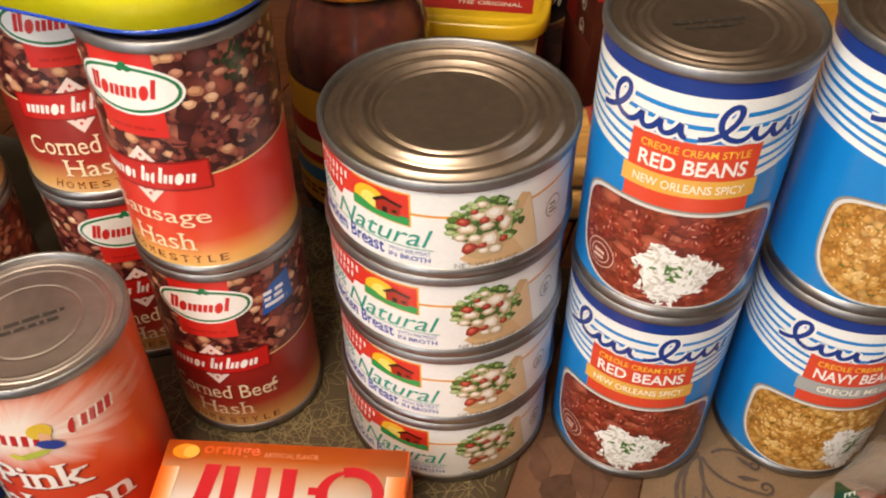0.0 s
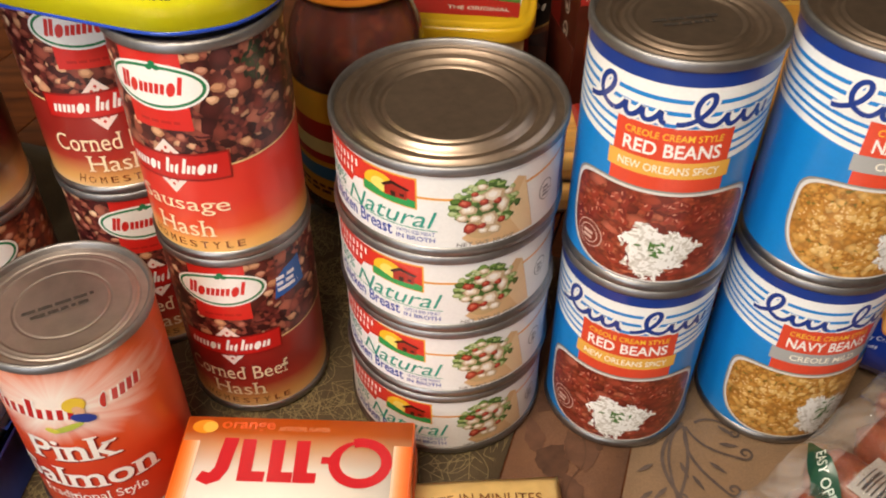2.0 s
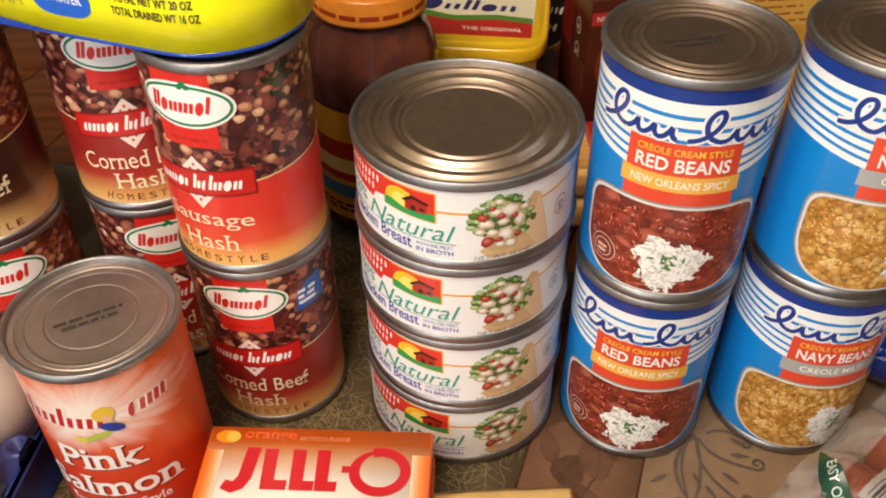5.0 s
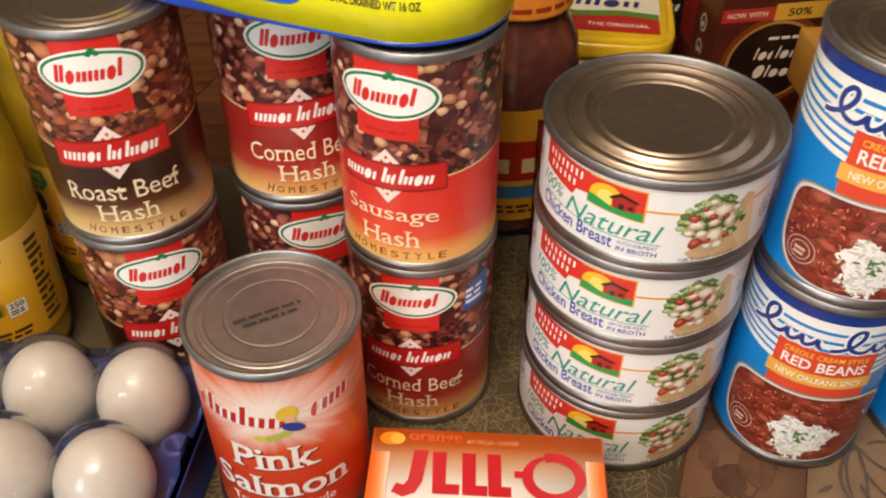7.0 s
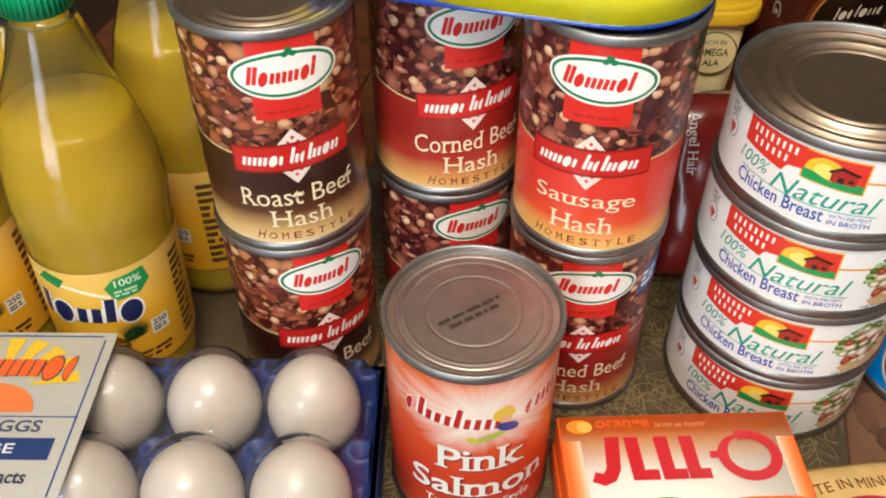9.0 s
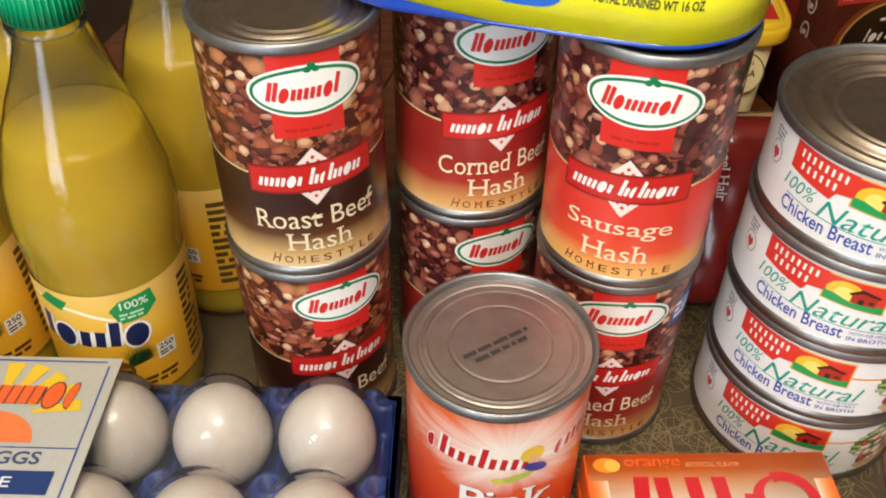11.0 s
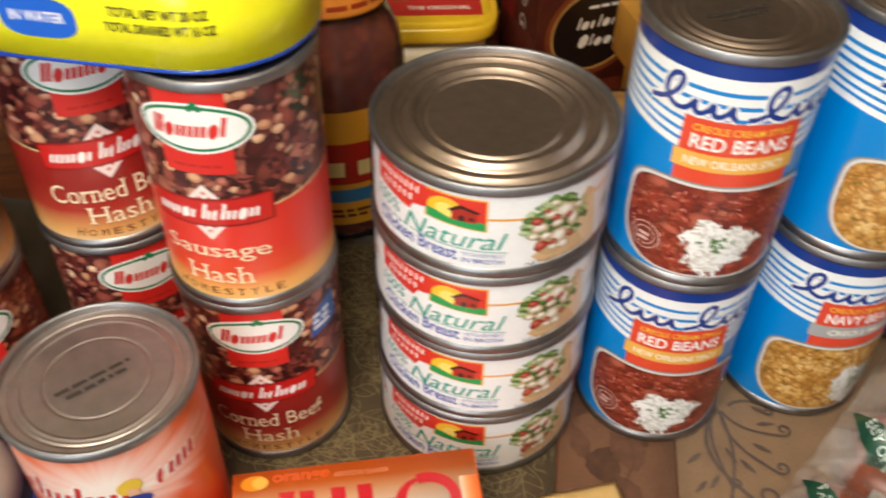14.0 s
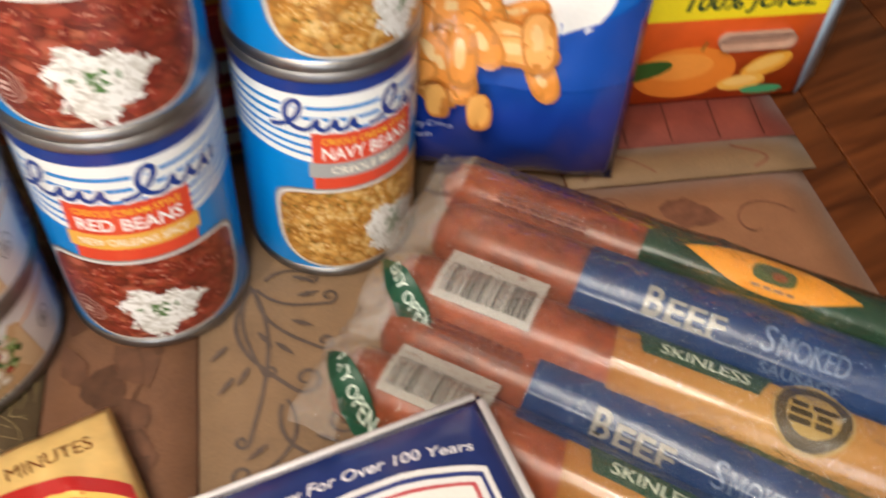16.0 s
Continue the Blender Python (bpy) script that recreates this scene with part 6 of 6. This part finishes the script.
printed("green_flash", Art().oval(ink("4a9a6a"), 36, 7, 13, 3.0, 3.5, 20), ff, fruit, "", None)
part("handle_slot", box(0.044, 0.0012, 0.010, 0.0045, (0.022, -0.0462, 0.037), 3), plain("slot_shadow", hexcol("b08a74"), 0.6), fruit, "oval hand slot")
pale_edge = plain("pale_edge_card", hexcol("b8cfe4"), 0.4, 0, 0.04)
eb = box(0.0262, 0.0006, 0.109, 0, (0, 0, 0.002))
eb.transform(Matrix.Translation((0.0682, -0.0382, 0)) @ Matrix.Rotation(math.atan2(0.016, 0.020), 4, "Z") @ Matrix.Translation((0, -0.0004, 0)))
part("corner_panel", eb, pale_edge, fruit, "pale blue corner panel")

# ---- smoked sausage packs ----
MEAT = plain("smoked_sausage_skin", hexcol("8a4424"), 0.36, 0, 0.22, 140, 0.3, 0.15)
PACKF = film_sheet("vacuum_film", (0.92, 0.90, 0.88), 0.006, 0.03, 1.0, 75, 1.85, 0.014)
ENDF = film_sheet("crimped_film", (0.92, 0.90, 0.86), 0.17, 0.05, 1.0, 90, 1.5)
BLUEL, GREENL = plain("blue_sleeve_print", hexcol("1b3a68"), 0.3, 0, 0.12, 70, 0.7, 0.1), plain("green_sleeve_print", hexcol("1e3e2c"), 0.3, 0, 0.14, 70, 0.7, 0.1)
AMBER = fade("amber_sleeve_print", [(0, "96602a"), (0.4, "b48a4c"), (1, "965e28")], 0.08, 0.26, 0.2, 0)


def rope(length, r, y, z, bend, start=0.0):
    """A length of sausage with rounded ends, slightly bowed."""
    bm = bmesh.new()
    n, seg, rings = 34, 22, []
    for i in range(n + 1):
        t = i / n
        e = min(t, 1 - t) * length / r
        rr = r * (math.sqrt(max(0.0004, 1 - (1 - e) ** 2)) if e < 1 else 1) * (1 + 0.03 * noise.noise((t * 9, y * 50, 1)))
        x = start + t * length
        yy = y + bend(x)
        rings.append([bm.verts.new((x, yy + rr * math.cos(a), z + rr * math.sin(a))) for a in np.linspace(0, 2 * math.pi, seg, endpoint=False)])
    for a, b in zip(rings, rings[1:]):
        for i in range(seg):
            bm.faces.new((a[i], a[(i + 1) % seg], b[(i + 1) % seg], b[i]))
    bm.faces.new(rings[0])
    bm.faces.new(rings[-1][::-1])
    bmesh.ops.recalc_face_normals(bm, faces=bm.faces[:])
    return bm


def sausage_pack(m, hs, bend_k, label, seed, count, b0, b1):
    ropes = [(-0.0158, 0.0160), (0.0158, 0.0160), (0.0400, 0.0130)][:count]
    low_y, high_y = ropes[0][0] - ropes[0][1] - 0.002, ropes[-1][0] + ropes[-1][1] + 0.002
    pk = thing("sausage_pack", m, label, "sausage pack", "sausage packs")
    bend = lambda x: bend_k * (x / 0.25) ** 2
    for k, (y, R) in enumerate(ropes):
        part("sausage", rope(0.273 - 0.008 * k, R, y, 0.0160 * hs + 0.001, bend, -0.011 + 0.006 * (k % 2)), MEAT, pk, "reddish brown smoked sausage")
    def skin_y(x, y, lift=0.0):
        """A point of the taut wrap above the sausages."""
        top = max(math.sqrt(max(0, (r + 0.001) ** 2 - (y - c) ** 2)) for c, r in ropes)
        if ropes[0][0] < y < ropes[-1][0]:
            top = max(top, 0.0118)
        return (x, y + bend(x), 0.0160 * hs + 0.001 + top + lift)
    def skin(x, s, lift=0.0):
        return skin_y(x, low_y + (high_y - low_y) * (max(-1, min(1, s)) + 1) / 2, lift)
    to_s = lambda y: (y - low_y) / (high_y - low_y) * 2 - 1
    def sheet(xa, xb, sa, sb, lift, n=30, m_=30, rough=0.0):
        bm = bmesh.new()
        g = []
        for i in range(n + 1):
            row = []
            for j in range(m_ + 1):
                x, s = xa + (xb - xa) * i / n, sa + (sb - sa) * j / m_
                p = skin(x, s, lift)
                w = rough * noise.noise((x * 70 + seed, s * 4, seed))
                row.append(bm.verts.new((p[0], p[1], p[2] + w)))
            g.append(row)
        for i in range(n):
            for j in range(m_):
                bm.faces.new((g[i][j], g[i + 1][j], g[i + 1][j + 1], g[i][j + 1]))
        return bm
    blue = part("blue_sleeve", sheet(0.065, 0.275, to_s(b0), to_s(b1), 0.0012), BLUEL, pk, "blue printed sleeve")
    green = part("green_sleeve", sheet(0.083, 0.275, to_s(b1), 0.99, 0.0012), GREENL, pk, "dark green printed sleeve")
    put = lambda u, v, w: skin_y(u / 1000, max(low_y, min(high_y, v / 1000)), 0.0018 + w * LAYER)
    t0 = 1000 * (b0 + b1) / 2
    a = Art().text(ink("96928a"), "B", 92, t0 - 6, 99.5, t0 + 5, 2, 0.02, 0, 0, 0, True).text(ink("96928a"), "EEF", 101, t0 - 6, 124, t0 + 2.5, 2, 0.02, 0, 0, 0, True)
    a.text(ink("6e7e9a"), "S", 138, t0 - 4, 143, t0 + 6, 2, 0.0, 0, 0, 0, True).text(ink("6e7e9a"), "MOKED", 144, t0 - 4, 171, t0 + 4, 2, 0.0, 0, 0, 0, True).text(ink("6e7e9a"), "SAUSAGE", 140, t0 - 12, 170, t0 - 7, 2, 0.0)
    printed("sleeve_text", diced(a, 4), put, blue, "pale lettering", None)
    f0 = 1000 * b0
    b = Art().poly(ink("2c4a38"), [(98, f0 - 8), (142, f0 - 8), (146, f0 + 2), (94, f0 + 2)], 3).text(ink("cfd4c0"), "SKINLESS", 104, f0 - 5.5, 138, f0 - 0.5, 4, 0.01)
    am = Art().poly(AMBER, [(90, -33), (250, -33), (250, f0), (150, f0), (86, f0)], 1)
    printed("amber_field", diced(am, 5), put, blue, "amber printed field", None)
    printed("green_flash", diced(b, 4), put, blue, "green flash with pale lettering", None)
    oc, oh = (0.5 * (b1 + high_y) * 1000, 0.34 * (high_y - b1) * 1000)
    o = Art().poly(ink("e09a30"), [(99 + 72 * t, oc + oh * math.sin(math.pi * t)) for t in np.linspace(0, 1, 18)] + [(99 + 72 * t, oc - oh * math.sin(math.pi * t)) for t in np.linspace(0.95, 0.05, 16)], 2).oval(ink("4a5a34"), 136, oc, 9, 4.4, 4, 14, 3).oval(ink("3a4a2c"), 134, oc + 1.5, 4, 2.4, 6, 10).oval(ink("8a4a2c"), 138, oc - 0.6, 3.4, 2.0, 6, 10).bars(ink("7a5018"), 128, oc - 7, 146, oc - 5, 1, 3, 4)
    printed("orange_oval", diced(o, 4), put, green, "pointed orange oval emblem", None)
    c = Art().rect(ink("b0aaa2"), 13.5, -24, 55.5, 1, 6)
    r = random.Random(seed)
    u = 16.5
    while u < 51.5:
        w = r.choice((0.6, 0.9, 1.5))
        c.rect(ink("3a3836"), u, -21, u + w, -5, 7)
        u += w + r.choice((0.7, 1.0, 1.4))
    printed("bar_sticker", diced(c, 6), put, pk, "white sticker with dark bars", None)
    v0 = high_y * 1000 - 26
    small = Art().bars(ink("6a3226"), 20, v0, 62, v0 + 8, 3, 7, 4).bars(ink("6a3226"), 30, v0 + 13, 74, v0 + 20, 3, 8, 4)
    printed("small_print", diced(small, 5), put, pk, "dark small print over the sausages", None)
    half = (high_y - low_y) / 2

    def film(x, y):
        """A point of the slack clear film round the pack."""
        s = (y - low_y) / half - 1
        inside = min(1, max(0, (x + 0.020) / 0.020)) * min(1, max(0, (1.12 - abs(s)) / 0.12))
        p = skin(max(x, 0.0), max(-1, min(1, s)), 0.0032)
        n_ = noise.noise((x * 40 + seed, s * 3.2, seed * 2.0)) * 0.6 + noise.noise((x * 110, s * 9, seed)) * 0.4
        z = 0.006 + (p[2] - 0.006) * inside ** 0.6 + 0.0055 * n_ * (1.4 - inside * 0.7)
        crease = max(0.0, 0.30 - abs(noise.noise((x * 38 + y * 22 + seed, y * 26 - x * 9, seed * 3.1)))) / 0.30
        z += 0.0045 * crease ** 2 * (0.25 + 0.75 * (1 - inside))
        return (x, y + bend(max(x, 0)), max(z, p[2] + 0.0006) if inside >= 1 else z)

    def corner(t, out):
        """Along the corner label's chord, and out from it."""
        return (-14 + 40 * t - 0.64 * out, -12 - 28 * t - 0.77 * out)
    on_film = lambda u, v, w: (lambda q: (q[0], q[1], q[2] + 0.0006 + w * LAYER))(film(u / 1000, v / 1000))
    e = Art().poly(ink("1b4a35"), [corner(t, 7.5 * math.sin(math.pi * t)) for t in np.linspace(0, 1, 16)] + [corner(t, -3.2 * math.sin(math.pi * t)) for t in np.linspace(0.95, 0.05, 14)], 2)
    corner_label = printed("green_corner", diced(e, 3), on_film, pk, "dark green corner label", None)
    tri = Art().text(ink("d8e4d8"), "EASY OPEN", -13, -1.6, 13, 2.4, 2, 0.01)
    printed("open_text", diced(tri, 3), lambda u, v, w: on_film(*corner(0.5 + u / 46, 2.4 - v - u * u / 60), w + 3), corner_label, "white lettering", None)
    # slack clear film with crimped ends
    bm = bmesh.new()
    g = []
    for i in range(131):
        x = -0.018 + i / 130 * 0.309
        row = [bm.verts.new(film(x, low_y + half * (1 - 1.14 + 2.28 * j / 80))) for j in range(81)]
        g.append(row)
    end = bmesh.new()
    for i in range(9):
        for j in range(80):
            end.faces.new([end.verts.new(v.co) for v in (g[i][j], g[i + 1][j], g[i + 1][j + 1], g[i][j + 1])])
    bmesh.ops.remove_doubles(end, verts=end.verts[:], dist=0.00001)
    for i in range(8, 130):
        for j in range(80):
            bm.faces.new((g[i][j], g[i + 1][j], g[i + 1][j + 1], g[i][j + 1]))
    bmesh.ops.delete(bm, geom=[v for v in bm.verts if not v.link_faces], context="VERTS")
    part("film", bm, PACKF, pk, "clear crinkled vacuum film").visible_shadow = False
    part("film_end", end, ENDF, pk, "crimped end of clear film").visible_shadow = False
    d = Art().oval(ink("a4884a"), 162, -15, 15, 14, 4, 30).oval(ink("4c4028"), 162, -15, 13.8, 12.8, 6, 30).oval(ink("a4884a"), 162, -15, 9.8, 8.8, 8, 24).bars(ink("3a2f1a"), 153.5, -20, 171, -10, 3, 5, 10, 0.7)
    printed("gold_seal", diced(d, 4), put, blue, "round gold seal", None)
    return pk


def pack_pose(x, y, z, deg, tilt=0.0):
    return Matrix.Translation((x, y, z)) @ pose(0, 0, 0, tilt, 0, deg)


sausage_pack(pack_pose(0.1970, 0.2240, 0.0125, -54, 9), 1.0, 0.001, "clear pack of beef smoked sausages with blue sleeve", 3, 3, -0.007, 0.026)
sausage_pack(pack_pose(0.1570, 0.1974, 0.0005, -54, 0), 0.9, -0.018, "clear sausage pack with blue sleeve lying in front", 8, 2, -0.011, 0.018)
